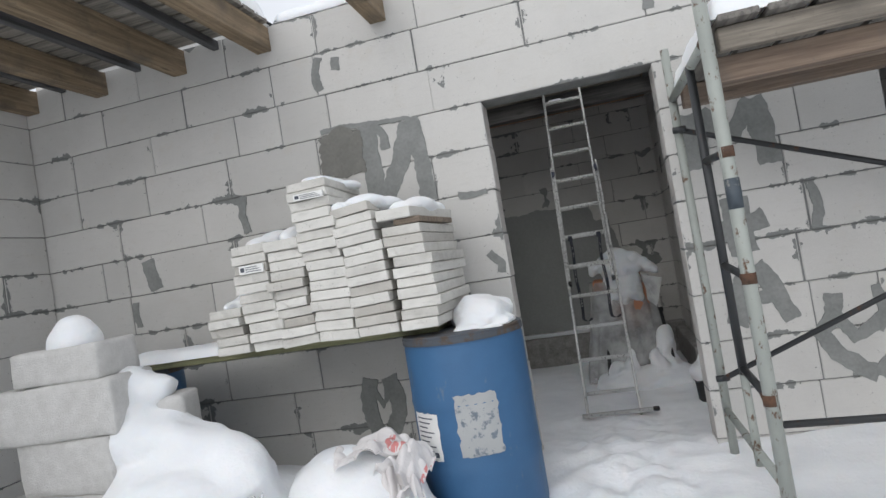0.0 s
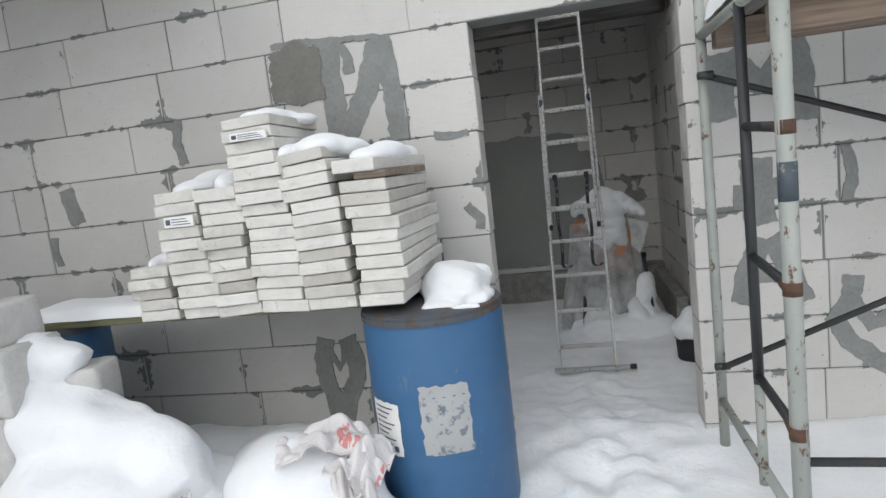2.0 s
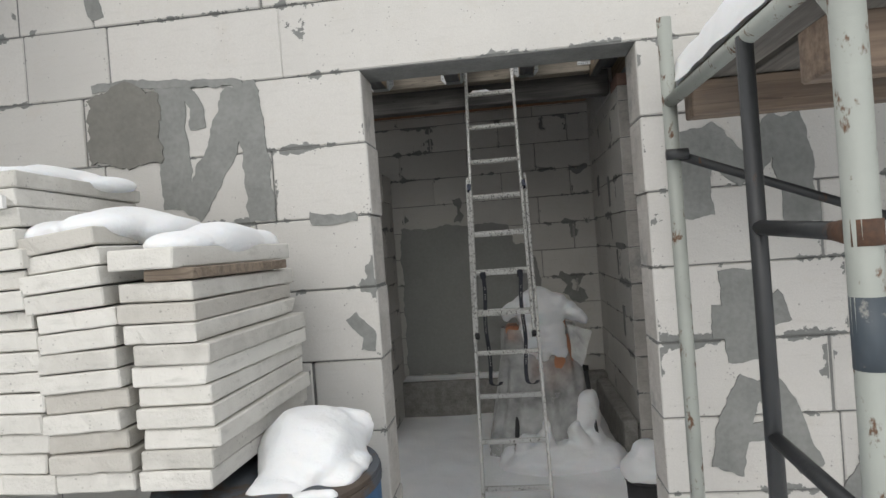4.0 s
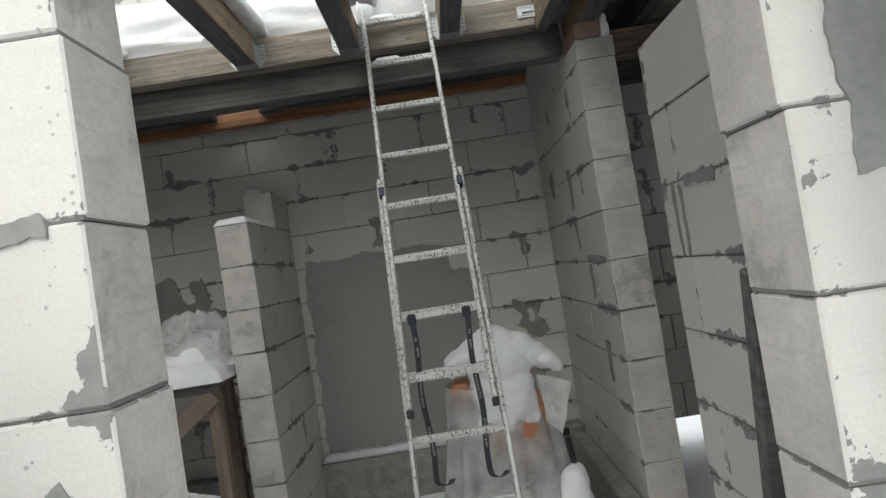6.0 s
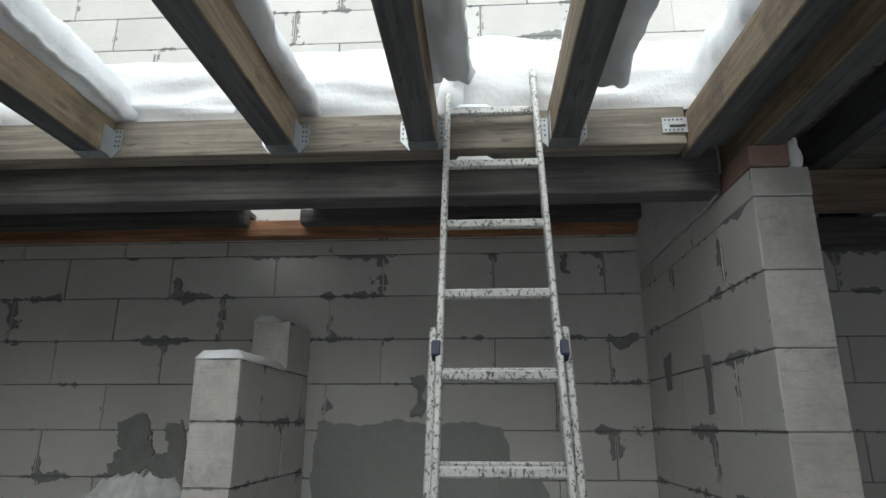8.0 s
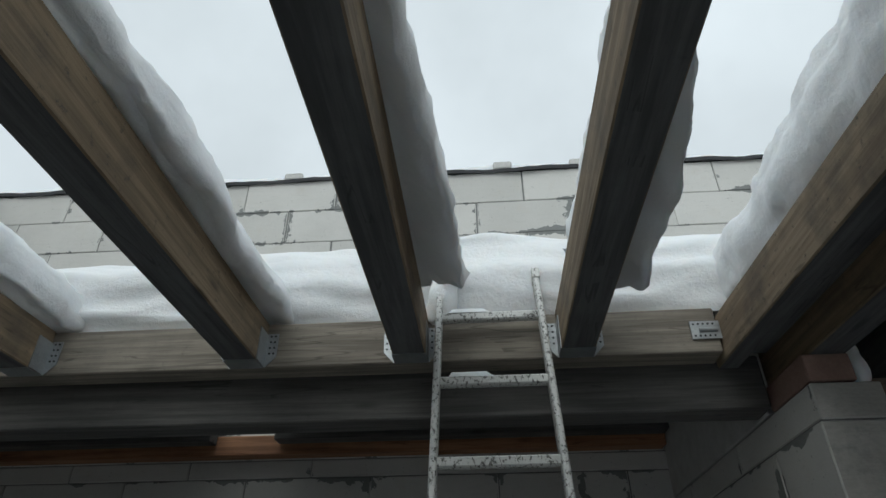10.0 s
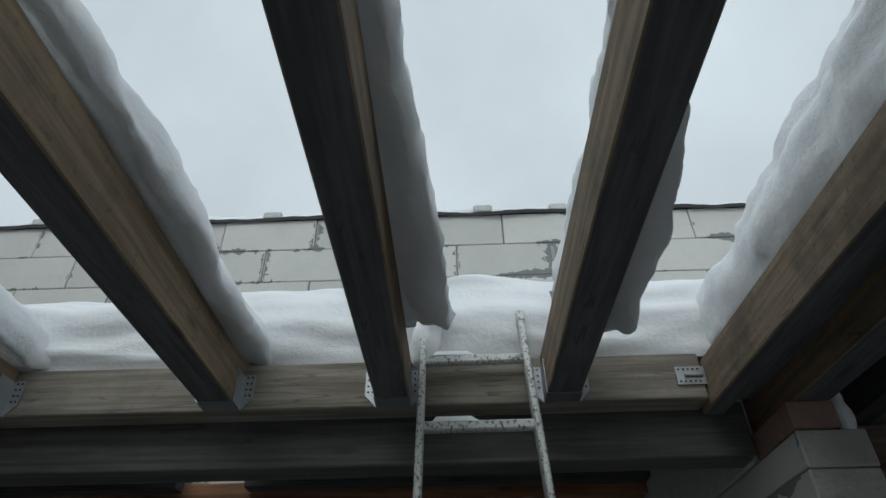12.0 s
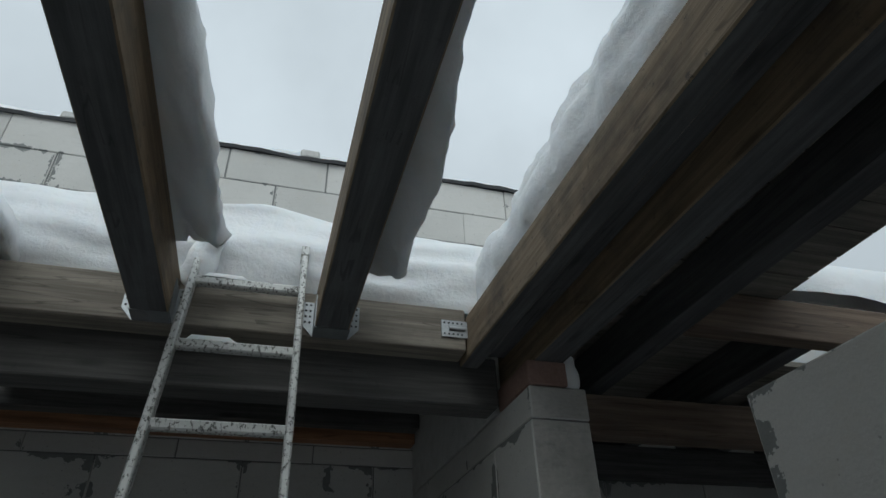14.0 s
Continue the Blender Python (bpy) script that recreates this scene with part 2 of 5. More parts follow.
def m_slab(name, lo, hi):
    """Sawn aerated concrete slab: each with its own tone, saw ripples, scuffs and pits."""
    k = Mat(name, 0.94)
    pos = k.shift_random(k.coord(), 11.0)
    rnd = k.n.new("ShaderNodeObjectInfo").outputs["Random"]
    tone = k.mix(rnd, lo, hi)
    tone = k.mix(k.ramp(k.noise(pos, 8.0, 6.0, 0.65), 0.42, 0.7, 0.0, 0.6), tone, tuple(min(1.0, v * 1.1) for v in hi))
    tone = k.mix(k.ramp(k.noise(k.stretch(pos, 14, 14, 55), 1.0, 4.0, 0.6), 0.55, 0.75, 0.0, 0.35), tone, tuple(v * 0.7 for v in lo))
    pits = k.math("LESS_THAN", k.voronoi(pos, 75.0), k.ramp(k.noise(pos, 15.0, 2.0), 0.45, 0.7, 0.0, 0.24))
    tone = k.mix(k.math("MULTIPLY", pits, 0.5), tone, tuple(v * 0.45 for v in lo))
    k.color(tone)
    h = k.math("SUBTRACT", k.math("ADD", k.noise(pos, 140.0, 3.0), k.math("MULTIPLY", k.noise(pos, 30.0, 4.0), 0.8)), pits)
    k.bump(h, 0.004, 0.6)
    return k.m


BAG = m_bag()
BLOCK = m_block()
MORTAR = m_plain("mortar", (0.13, 0.132, 0.128), (0.24, 0.242, 0.235), 8.0, 90.0, 0.95)
SMEAR = m_plain("smeared_mortar", (0.17, 0.175, 0.168), (0.275, 0.28, 0.27), 7.0, 60.0, 0.92, 0.004, 0.6)
DAMP = m_plain("damp_mortar", (0.13, 0.128, 0.115), (0.22, 0.215, 0.195), 6.0, 60.0, 0.9, 0.004, 0.6)
PLASTER = m_plain("grey_base_plaster", (0.225, 0.23, 0.22), (0.30, 0.305, 0.295), 2.2, 45.0, 0.9, 0.003, 0.4)
PLINTH = m_plain("rough_foundation_concrete", (0.16, 0.155, 0.145), (0.38, 0.37, 0.35), 14.0, 70.0, 0.95, 0.012, 0.9)
SNOW = m_snow()
BLOCK_END = m_block_end()
SLAB = m_slab("pale_slab_concrete", (0.47, 0.455, 0.42), (0.66, 0.645, 0.605))
SLAB_ROUGH = m_slab("weathered_slab_concrete", (0.36, 0.34, 0.305), (0.52, 0.50, 0.46))
ROUGH_BLOCK = m_plain("rough_foam_block", (0.48, 0.47, 0.45), (0.64, 0.63, 0.61), 16.0, 150.0, 0.95, 0.008, 0.8)
JOIST_Y = m_wood("yellowed_joist_timber", (0.285, 0.212, 0.135), (0.175, 0.128, 0.08), "y", (0.06, 0.055, 0.05), 0.7)
MOULD_Y = m_wood("mould_spotted_timber", (0.28, 0.215, 0.145), (0.18, 0.13, 0.085), "y", (0.04, 0.037, 0.033), 0.9)
# grey battens and side-room joists; also the shade painted under the roof joists
GREY_Y = m_wood("grey_timber_and_joist_shade", (0.125, 0.125, 0.128), (0.07, 0.07, 0.072), "y", (0.05, 0.05, 0.05), 0.5)
GREY_X = m_wood("weathered_grey_beam", (0.30, 0.265, 0.218), (0.17, 0.147, 0.12), "x", (0.10, 0.09, 0.08), 0.5)
BROWN_X = m_wood("brown_scaffold_beam", (0.235, 0.175, 0.13), (0.135, 0.095, 0.07), "x", (0.13, 0.12, 0.11), 0.5)
DARK_X = m_wood("dark_damp_beam", (0.115, 0.11, 0.105), (0.06, 0.058, 0.056), "x", (0.04, 0.04, 0.04), 0.4)
ORANGE_X = m_wood("orange_treated_board", (0.36, 0.18, 0.095), (0.21, 0.10, 0.05), "x", (0.12, 0.07, 0.05), 0.4)
BOARD_X = m_wood("grey_deck_board_x", (0.30, 0.275, 0.24), (0.17, 0.155, 0.135), "x", (0.09, 0.088, 0.085), 0.5)
GREEN_X = m_wood("green_stained_plank", (0.24, 0.24, 0.13), (0.14, 0.14, 0.075), "x", (0.08, 0.08, 0.06), 0.4)
BOARD_Y = m_wood("grey_deck_board_y", (0.20, 0.185, 0.165), (0.11, 0.10, 0.09), "y", (0.07, 0.068, 0.065), 0.5)
TABLE_X = m_wood("rough_trestle_plank_x", (0.27, 0.215, 0.165), (0.16, 0.125, 0.095), "x", (0.12, 0.10, 0.08), 0.4)
TABLE_Z = m_wood("rough_trestle_post", (0.27, 0.215, 0.165), (0.16, 0.125, 0.095), "z", (0.12, 0.10, 0.08), 0.4)
SAWN = m_plain("sawn_brace_wood", (0.165, 0.128, 0.098), (0.27, 0.215, 0.165), 9.0, 130.0, 0.85)
PAD = m_plain("red_brown_brick_pad", (0.24, 0.15, 0.12), (0.36, 0.24, 0.20), 15.0, 100.0, 0.9)
POLE = m_paint("worn_pale_green_paint", (0.335, 0.355, 0.325), (0.15, 0.085, 0.05), 0.605, 0.5, 0.0, 34.0, 0.5)
BLUE_BAND = m_paint("blue_grey_paint_band", (0.055, 0.07, 0.085), (0.3, 0.3, 0.28), 0.66, 0.5)
RUST = m_plain("rusty_steel", (0.045, 0.03, 0.022), (0.13, 0.065, 0.038), 25.0, 110.0, 0.9)
DARK_TUBE = m_paint("black_painted_steel", (0.028, 0.03, 0.032), (0.10, 0.055, 0.035), 0.64, 0.45, 0.0, 20.0, 0.4)
ALU = m_paint("paint_splashed_aluminium", (0.62, 0.62, 0.60), (0.21, 0.205, 0.19), 0.562, 0.5, 0.25, 115.0, 0.6)
ALU_CLEAN = m_paint("dull_aluminium", (0.50, 0.505, 0.50), (0.27, 0.265, 0.25), 0.60, 0.45, 0.35, 70.0, 0.6)
GALV = m_plain("galvanised_steel", (0.30, 0.315, 0.325), (0.48, 0.50, 0.51), 20.0, 140.0, 0.45, 0.0008, 0.4, 0.85)
DRUM_BLUE = m_paint("worn_blue_plastic", (0.040, 0.125, 0.26), (0.16, 0.22, 0.30), 0.66, 0.5, 0.0, 9.0, 0.5)
DRUM_RIM = m_paint("rusty_drum_rim", (0.075, 0.085, 0.10), (0.11, 0.085, 0.068), 0.54, 0.7, 0.0, 12.0)
LABEL = m_paint("torn_silver_label", (0.40, 0.41, 0.41), (0.20, 0.24, 0.28), 0.58, 0.6, 0.0, 22.0)
PAPER = m_plain("white_paper_label", (0.70, 0.70, 0.68), (0.80, 0.80, 0.78), 12.0, 60.0, 0.7)
INK = m_plain("dark_print", (0.05, 0.06, 0.08), (0.10, 0.11, 0.13), 20.0, 90.0, 0.7)
RED = m_plain("red_print", (0.52, 0.06, 0.06), (0.66, 0.10, 0.09), 20.0, 90.0, 0.6)
FILM = m_film()
ORANGE = m_paint("orange_enamel", (0.54, 0.25, 0.14), (0.35, 0.33, 0.30), 0.66, 0.5)
RUBBER = m_plain("black_rubber", (0.015, 0.015, 0.016), (0.035, 0.035, 0.037), 20.0, 120.0, 0.75)
STRAP = m_plain("dark_woven_strap", (0.02, 0.022, 0.03), (0.05, 0.055, 0.07), 30.0, 300.0, 0.8)
CLIP = m_plain("dark_blue_clip_plastic", (0.015, 0.022, 0.05), (0.03, 0.04, 0.08), 30.0, 120.0, 0.45)
MEMBRANE = m_plain("black_bitumen_felt", (0.018, 0.018, 0.02), (0.05, 0.05, 0.052), 14.0, 120.0, 0.85, 0.006, 0.8)
HEDGE = m_plain("far_winter_shrubs", (0.05, 0.07, 0.045), (0.13, 0.15, 0.10), 1.5, 9.0, 0.95, 0.05, 0.8)


# ---- building helpers ----
def bm_box(x0, x1, y0, y1, z0, z1, bevel=0.0, bm=None):
    bm = bm or bmesh.new()
    r = bmesh.ops.create_cube(bm, size=1.0)
    for v in r["verts"]:
        v.co = Vector(((x0 + x1) / 2 + v.co.x * (x1 - x0), (y0 + y1) / 2 + v.co.y * (y1 - y0), (z0 + z1) / 2 + v.co.z * (z1 - z0)))
    if bevel:
        es = {e for v in r["verts"] for e in v.link_edges}
        bmesh.ops.bevel(bm, geom=list(es), offset=bevel, segments=1, affect="EDGES")
    return bm


def bm_tube(a, b, radius, sides=14, bm=None, r2=None, caps=True):
    bm = bm or bmesh.new()
    a, b = Vector(a), Vector(b)
    q = (b - a).to_track_quat("Z", "Y").to_matrix().to_4x4()
    bmesh.ops.create_cone(bm, cap_ends=caps, segments=sides, radius1=radius, radius2=radius if r2 is None else r2,
                          depth=(b - a).length, matrix=Matrix.Translation((a + b) / 2) @ q)
    return bm


def bm_beam(a, b, wide, high, bevel=0.003, bm=None, up=(0, 0, 1)):
    """A straight bar of rectangular section from a to b; 'high' lies along up."""
    bm = bm or bmesh.new()
    a, b = Vector(a), Vector(b)
    d = (b - a).normalized()
    side = d.cross(Vector(up)).normalized()
    top = side.cross(d).normalized()
    m = Matrix((side, d, top)).transposed().to_4x4()
    m.translation = (a + b) / 2
    r = bmesh.ops.create_cube(bm, size=1.0, matrix=m @ Matrix.Diagonal((wide, (b - a).length, high, 1)))
    if bevel:
        es = {e for v in r["verts"] for e in v.link_edges}
        bmesh.ops.bevel(bm, geom=list(es), offset=bevel, segments=1, affect="EDGES")
    return bm


def to_mesh(name, bm, material, smooth=False):
    me = bpy.data.meshes.new(name)
    bmesh.ops.recalc_face_normals(bm, faces=bm.faces)
    if smooth:
        for f in bm.faces:
            f.smooth = True
    bm.to_mesh(me)
    bm.free()
    me.materials.append(material)
    return me


def part(name, bm, material, parent=None, label="", smooth=False):
    """One mesh object under a thing or a part, built in world coordinates."""
    ob = new(name, to_mesh(name, bm, material, smooth))
    if parent is not None:
        ob.parent = parent
        ob.matrix_parent_inverse = Matrix.Translation(-parent.location) if parent.type == "EMPTY" else Matrix()
    return tagged(ob, label)


def thing(name, at, label, category, group="", kind=""):
    ob = new(name)
    ob.location = at
    ob.empty_display_size = 0.1
    return tagged(ob, label, category, group, kind)


def solid(name, bm, material, label, category, group="", kind="", smooth=False):
    return tagged(part(name, bm, material, None, "", smooth), label, category, group, kind)


def wobble(p, amount, scale, seed=0.0):
    q = Vector((p.x * scale + seed, p.y * scale - seed, p.z * scale + 2 * seed))
    return noise.noise_vector(q) * amount


def ragged_plate(plane, level, pts, thick, step=0.02, rough=0.012, seed=0.0):
    """A thin plate with a torn outline on a wall. plane 'y': pts are (x, z) on y = level facing -y; 'x': (y, z) on x = level facing -x."""
    ring = []
    for (a, b), (c, d) in zip(pts, pts[1:] + pts[:1]):
        n = max(1, int(math.hypot(c - a, d - b) / step))
        for i in range(n):
            u, w = a + (c - a) * i / n, b + (d - b) * i / n
            j = noise.noise_vector(Vector((u * 14 + seed, w * 14, seed))) * rough + noise.noise_vector(Vector((u * 45, w * 45 + seed, 3.0))) * rough * 0.6
            ring.append((u + j.x, w + j.y))
    bm = bmesh.new()
    where = (lambda u, w, t: (u, level - t, w)) if plane == "y" else (lambda u, w, t: (level - t, u, w))
    face = bm.faces.new([bm.verts.new(where(u, w, thick)) for u, w in ring])
    r = bmesh.ops.extrude_face_region(bm, geom=[face])
    for v in r["geom"]:
        if isinstance(v, bmesh.types.BMVert):
            if plane == "y":
                v.co.y += thick + 0.012
            else:
                v.co.x += thick + 0.012
    bmesh.ops.triangulate(bm, faces=[f for f in bm.faces if len(f.verts) > 4])
    return bm


def stroke(level, pts, width, thick=0.005, seed=0.0, rough=0.012):
    """A trowelled stroke of mortar along a line of (x, z) points on the wall y = level."""
    left, right = [], []
    for i, (a, b) in enumerate(pts):
        p, q = pts[max(0, i - 1)], pts[min(len(pts) - 1, i + 1)]
        d = Vector((q[0] - p[0], q[1] - p[1])).normalized()
        n = Vector((-d.y, d.x)) * width / 2
        left.append((a + n.x, b + n.y))
        right.append((a - n.x, b - n.y))
    return ragged_plate("y", level, left + right[::-1], thick, 0.010, rough, seed)


block_cache = {}


def block_mesh(length, thick, high):
    key = (round(length, 2), round(thick, 3), round(high, 3))
    if key not in block_cache:
        block_cache[key] = to_mesh("block", bm_box(-key[0] / 2, key[0] / 2, -key[1] / 2, key[1] / 2, -key[2] / 2, key[2] / 2, 0.004), BLOCK)
        block_cache[key].materials.append(BLOCK_END)
        for f in block_cache[key].polygons:
            if abs(f.normal.x) > 0.9:
                f.material_index = 1
    return block_cache[key]


def block_wall(name, axis, level, thick, start, end, z0, courses, joints, openings=(), label="", seed=1):
    """A wall of aerated concrete blocks. axis 'x': runs along x, its face at y = level and its body behind it (+y);
    'y': runs along y, its face at x = level, its body at +x. courses: heights from z0 up. joints(i) gives the upright joints of course i.
    openings: (u0, u1, z0, z1)."""
    rng = random.Random(seed)
    core = bmesh.new()
    blocks = []
    z = z0
    for i, h in enumerate(courses):
        spans = [(start, end)]
        for u0, u1, oz0, oz1 in openings:
            if min(z + h, oz1) - max(z, oz0) > 0.5 * h:
                spans = [s for a, b in spans for s in ((a, min(b, u0)), (max(a, u1), b)) if s[1] - s[0] > 0.02]
        for a, b in spans:
            if axis == "x":
                bm_box(a + 0.006, b - 0.006, level + 0.006, level + thick - 0.006, z - 0.001, z + h - 0.005, 0, core)
            else:
                bm_box(level + 0.006, level + thick - 0.006, a + 0.006, b - 0.006, z - 0.001, z + h - 0.005, 0, core)
            cuts = [a] + [j for j in sorted(joints(i)) if a + 0.06 < j < b - 0.06] + [b]
            blocks += [(p, q, z, h) for p, q in zip(cuts, cuts[1:])]
        z += h
    wall = tagged(part(name, core, MORTAR), label, "wall", "", "structure")
    for p, q, bz, h in blocks:
        ob = new("block", block_mesh(q - p - 0.005, thick, h - 0.005))
        off = rng.uniform(-0.0025, 0.0025)
        mid = (p + q) / 2
        if axis == "x":
            ob.matrix_basis = pose(mid, level + thick / 2 + off, bz + h / 2, 0, 0, rng.uniform(-0.15, 0.15))
        else:
            ob.matrix_basis = pose(level + thick / 2 + off, mid, bz + h / 2, 0, 0, 90 + rng.uniform(-0.15, 0.15))
        ob.parent = wall
    return wall


def running(offset_even, offset_odd, pitch=0.63, lo=-8, hi=8):
    n = int((hi - lo) / pitch)
    return lambda i: [((offset_even if i % 2 == 0 else offset_odd) + k * pitch) for k in range(-n, n)]


def snow_lump(name, lumps, label, rough=0.012, voxel=0.018, seed=0.0, kind="stuff", smoothing=8):
    """Settled snow as one soft mass, from overlapping rounded bodies (x, y, z, rx, ry, rz)."""
    bm = bmesh.new()
    for x, y, z, rx, ry, rz in lumps:
        bmesh.ops.create_icosphere(bm, subdivisions=3, radius=1.0, matrix=Matrix.Translation((x, y, z)) @ Matrix.Diagonal((rx, ry, rz, 1)))
    for v in bm.verts:
        v.co += wobble(v.co, rough * 1.5, 6.0, seed) + wobble(v.co, rough * 0.5, 22.0, seed)
    ob = solid(name, bm, SNOW, label, "snow", "", kind, True)
    r = ob.modifiers.new("merge", "REMESH")
    r.mode, r.voxel_size, r.use_smooth_shade = "VOXEL", voxel, True
    s = ob.modifiers.new("soften", "SMOOTH")
    s.factor, s.iterations = 0.5, smoothing
    return ob


def snow_cap(name, x0, x1, y0, y1, base, high, label, seed=0.0, droop=0.012, nx=0, ny=0, top=None, soft=0.9):
    """A cushion of snow lying on a flat top, thicker in the middle, bulging a little over its edges."""
    nx = nx or max(6, int((x1 - x0) / 0.025))
    ny = ny or max(6, int((y1 - y0) / 0.025))
    nx, ny = min(nx, 160), min(ny, 60)
    bm = bmesh.new()
    grid = []
    for i in range(nx + 1):
        row = []
        for j in range(ny + 1):
            u, w = i / nx, j / ny
            x, y = x0 + (x1 - x0) * u, y0 + (y1 - y0) * w
            ex, ey = min(u, 1 - u) * (x1 - x0), min(w, 1 - w) * (y1 - y0)
            e = min(1.0, min(ex, ey) / (high * soft))
            lift = math.sqrt(max(0.0, 1 - (1 - e) ** 2))
            n = noise.noise(Vector((x * 3 + seed, y * 3, seed))) * 0.35 + noise.noise(Vector((x * 11, y * 11 + seed, 1.0))) * 0.10
            h = (top(x, y) if top else high) * lift * (1 + n) + (0.0 if e > 0 else -droop)
            out = noise.noise(Vector((x * 8, y * 8, seed))) * 0.012 * (1 - e)
            row.append(bm.verts.new((x + (out if ex < ey else 0), y + (out if ey <= ex else 0), base + h)))
        grid.append(row)
    for i in range(nx):
        for j in range(ny):
            bm.faces.new((grid[i][j], grid[i + 1][j], grid[i + 1][j + 1], grid[i][j + 1]))
    edge = [grid[i][0] for i in range(nx + 1)] + [grid[nx][j] for j in range(1, ny + 1)] + [grid[i][ny] for i in range(nx - 1, -1, -1)] + [grid[0][j] for j in range(ny - 1, 0, -1)]
    under = [bm.verts.new((v.co.x, v.co.y, base + 0.001 if droop == 0 else base - droop)) for v in edge]
    for a, b, c, d in zip(edge, edge[1:] + edge[:1], under[1:] + under[:1], under):
        if (a.co - d.co).length > 1e-5:
            bm.faces.new((a, b, c, d))
    return solid(name, bm, SNOW, label, "snow", "", "stuff", True)


# ---- ground ----
def ground_height(x, y):
    """Snow level: about 6 cm outside, falling to the lower floor inside the door, trodden along the way in."""
    t = min(1.0, max(0.0, (y + 0.1) / 1.2))
    t = t * t * (3 - 2 * t)
    z = 0.06 * (1 - t) - 0.15 * t
    trod = math.exp(-((x - 0.45) / 0.45) ** 2) * (1 if y < 1.6 else 0.3)
    z += noise.noise(Vector((x * 1.3, y * 1.3, 0.3))) * 0.03 + noise.noise(Vector((x * 5, y * 5, 2.0))) * 0.012
    z += trod * (noise.noise(Vector((x * 6, y * 6, 5.0))) * 0.05 + noise.noise(Vector((x * 13, y * 13, 9.0))) * 0.03 - 0.015)
    if y < -0.03 and x > 1.0:
        z += 0.02 * min(1.0, (x - 1.0))
    return z


def build_ground():
    xs = [-900, -300, -90, -30, -12, -6] + [-4 + 0.04 * i for i in range(int(8.6 / 0.04))] + [6, 10, 30, 90, 300, 900]
    ys = [-900, -300, -90, -30, -12, -7] + [-4.6 + 0.04 * i for i in range(int(8.6 / 0.04))] + [5, 7, 12, 30, 90, 300, 900]
    bm = bmesh.new()
    rows = [[bm.verts.new((x, y, ground_height(x, y) if abs(x) < 8 and abs(y) < 8 else 0.0)) for y in ys] for x in xs]
    for a, b in zip(rows, rows[1:]):
        for j in range(len(ys) - 1):
            bm.faces.new((a[j], b[j], b[j + 1], a[j + 1]))
    solid("ground", bm, SNOW, "trodden snow covering the ground outside and inside", "snow", "", "structure", True)


build_ground()

# ---- walls ----
FRONT = {0: (-2.6, -1.98, -1.35, -0.72, -0.1, 1.45, 1.78, 2.4, 3.0, 3.6), 1: (-2.6, -1.98, -1.35, -0.72, 1.45, 1.78, 2.4, 3.0, 3.6),
         2: (-2.66, -2.04, -1.44, -0.82, -0.2, 1.47, 2.10, 2.74, 3.36), 3: (-2.5, -1.87, -1.24, -0.62, 1.48, 1.78, 2.4, 3.0, 3.6),
         4: (-2.75, -2.13, -1.5, -0.88, -0.25, 1.46), 5: (-2.5, -1.89, -1.27, -0.64, 1.53),
         6: (-2.68, -2.49, -2.3, -1.68, -1.05, -0.42, 1.46), 7: (-2.51, -1.87, -1.59, -0.97, -0.34, 1.56),
         8: (-2.79, -2.26, -1.65, -1.03, -0.41, 1.35), 9: (-2.79, -2.17, -1.55, -1.25, -0.92, -0.28, 1.24, 1.87, 2.5, 3.1),
         10: (-2.51, -1.89, -1.26, -0.97, -0.34, 0.29, 0.94, 1.56, 2.2, 2.8), 11: (-2.8, -2.2, -1.55, -0.93, -0.3, 0.33, 0.95, 1.6, 2.2, 2.8)}
wall_front = block_wall("wall_front", "x", 0.0, 0.18, -3.3, 3.95, -0.2, [0.25] * 12, lambda i: FRONT.get(i, ()),
                        [(0.0, 0.92, -0.5, 2.05), (1.95, 3.30, 0.80, 2.05)], "unplastered wall of pale aerated concrete blocks with a doorway", 3)
FAR_COURSES = [0.25] * 10 + [0.09, 0.11]
wall_far = block_wall("wall_far", "x", 3.75, 0.2, -3.3, 3.95, 0.055, FAR_COURSES, running(-1.16, -0.853, 0.64), (), "damp far wall of aerated concrete blocks", 5)
wall_left = block_wall("wall_left", "y", -3.3, 0.2, 0.182, 3.748, -0.2, [0.25] * 11, running(0.5, 0.2), (), "side wall of aerated concrete blocks", 7)
wall_porch = block_wall("wall_porch", "y", -3.3, 0.2, -5.0, -0.001, -0.2, [0.25] * 12, running(-0.35, -0.66), (), "side wall of aerated concrete blocks at the porch", 8)
wall_right = block_wall("wall_right", "y", 3.955, 0.2, 0.0, 3.95, -0.2, [0.25] * 12, running(0.3, 0.62), [(2.40, 2.93, 1.79, 2.06)], "outer wall of aerated concrete blocks with one block left out", 9)
wall_stub = block_wall("wall_stub", "y", 1.25, 0.19, 0.185, 1.37, -0.18, [0.25] * 9, running(0.75, 0.58, 0.625), (), "short inner wall of aerated concrete blocks", 11)
wall_partition = block_wall("wall_partition", "y", 1.262, 0.19, 2.226, 3.745, -0.185, [0.25] * 10 + [0.105], running(2.85, 2.55, 0.62), (), "inner partition wall of pale aerated concrete blocks", 13)
wall_pier = block_wall("wall_pier", "y", -0.812, 0.19, 2.73, 3.745, -0.154, [0.25] * 9, running(3.34, 3.02, 0.61), [(2.0, 3.34, 1.846, 2.2)], "stepped half-built wall of aerated concrete blocks", 15)
parapet_far = block_wall("parapet_far", "x", 3.76, 0.2, -3.0, 3.95, 2.76, [0.25] * 7, running(-0.55, -0.86, 0.62), (), "roof parapet of pale aerated concrete blocks", 17)
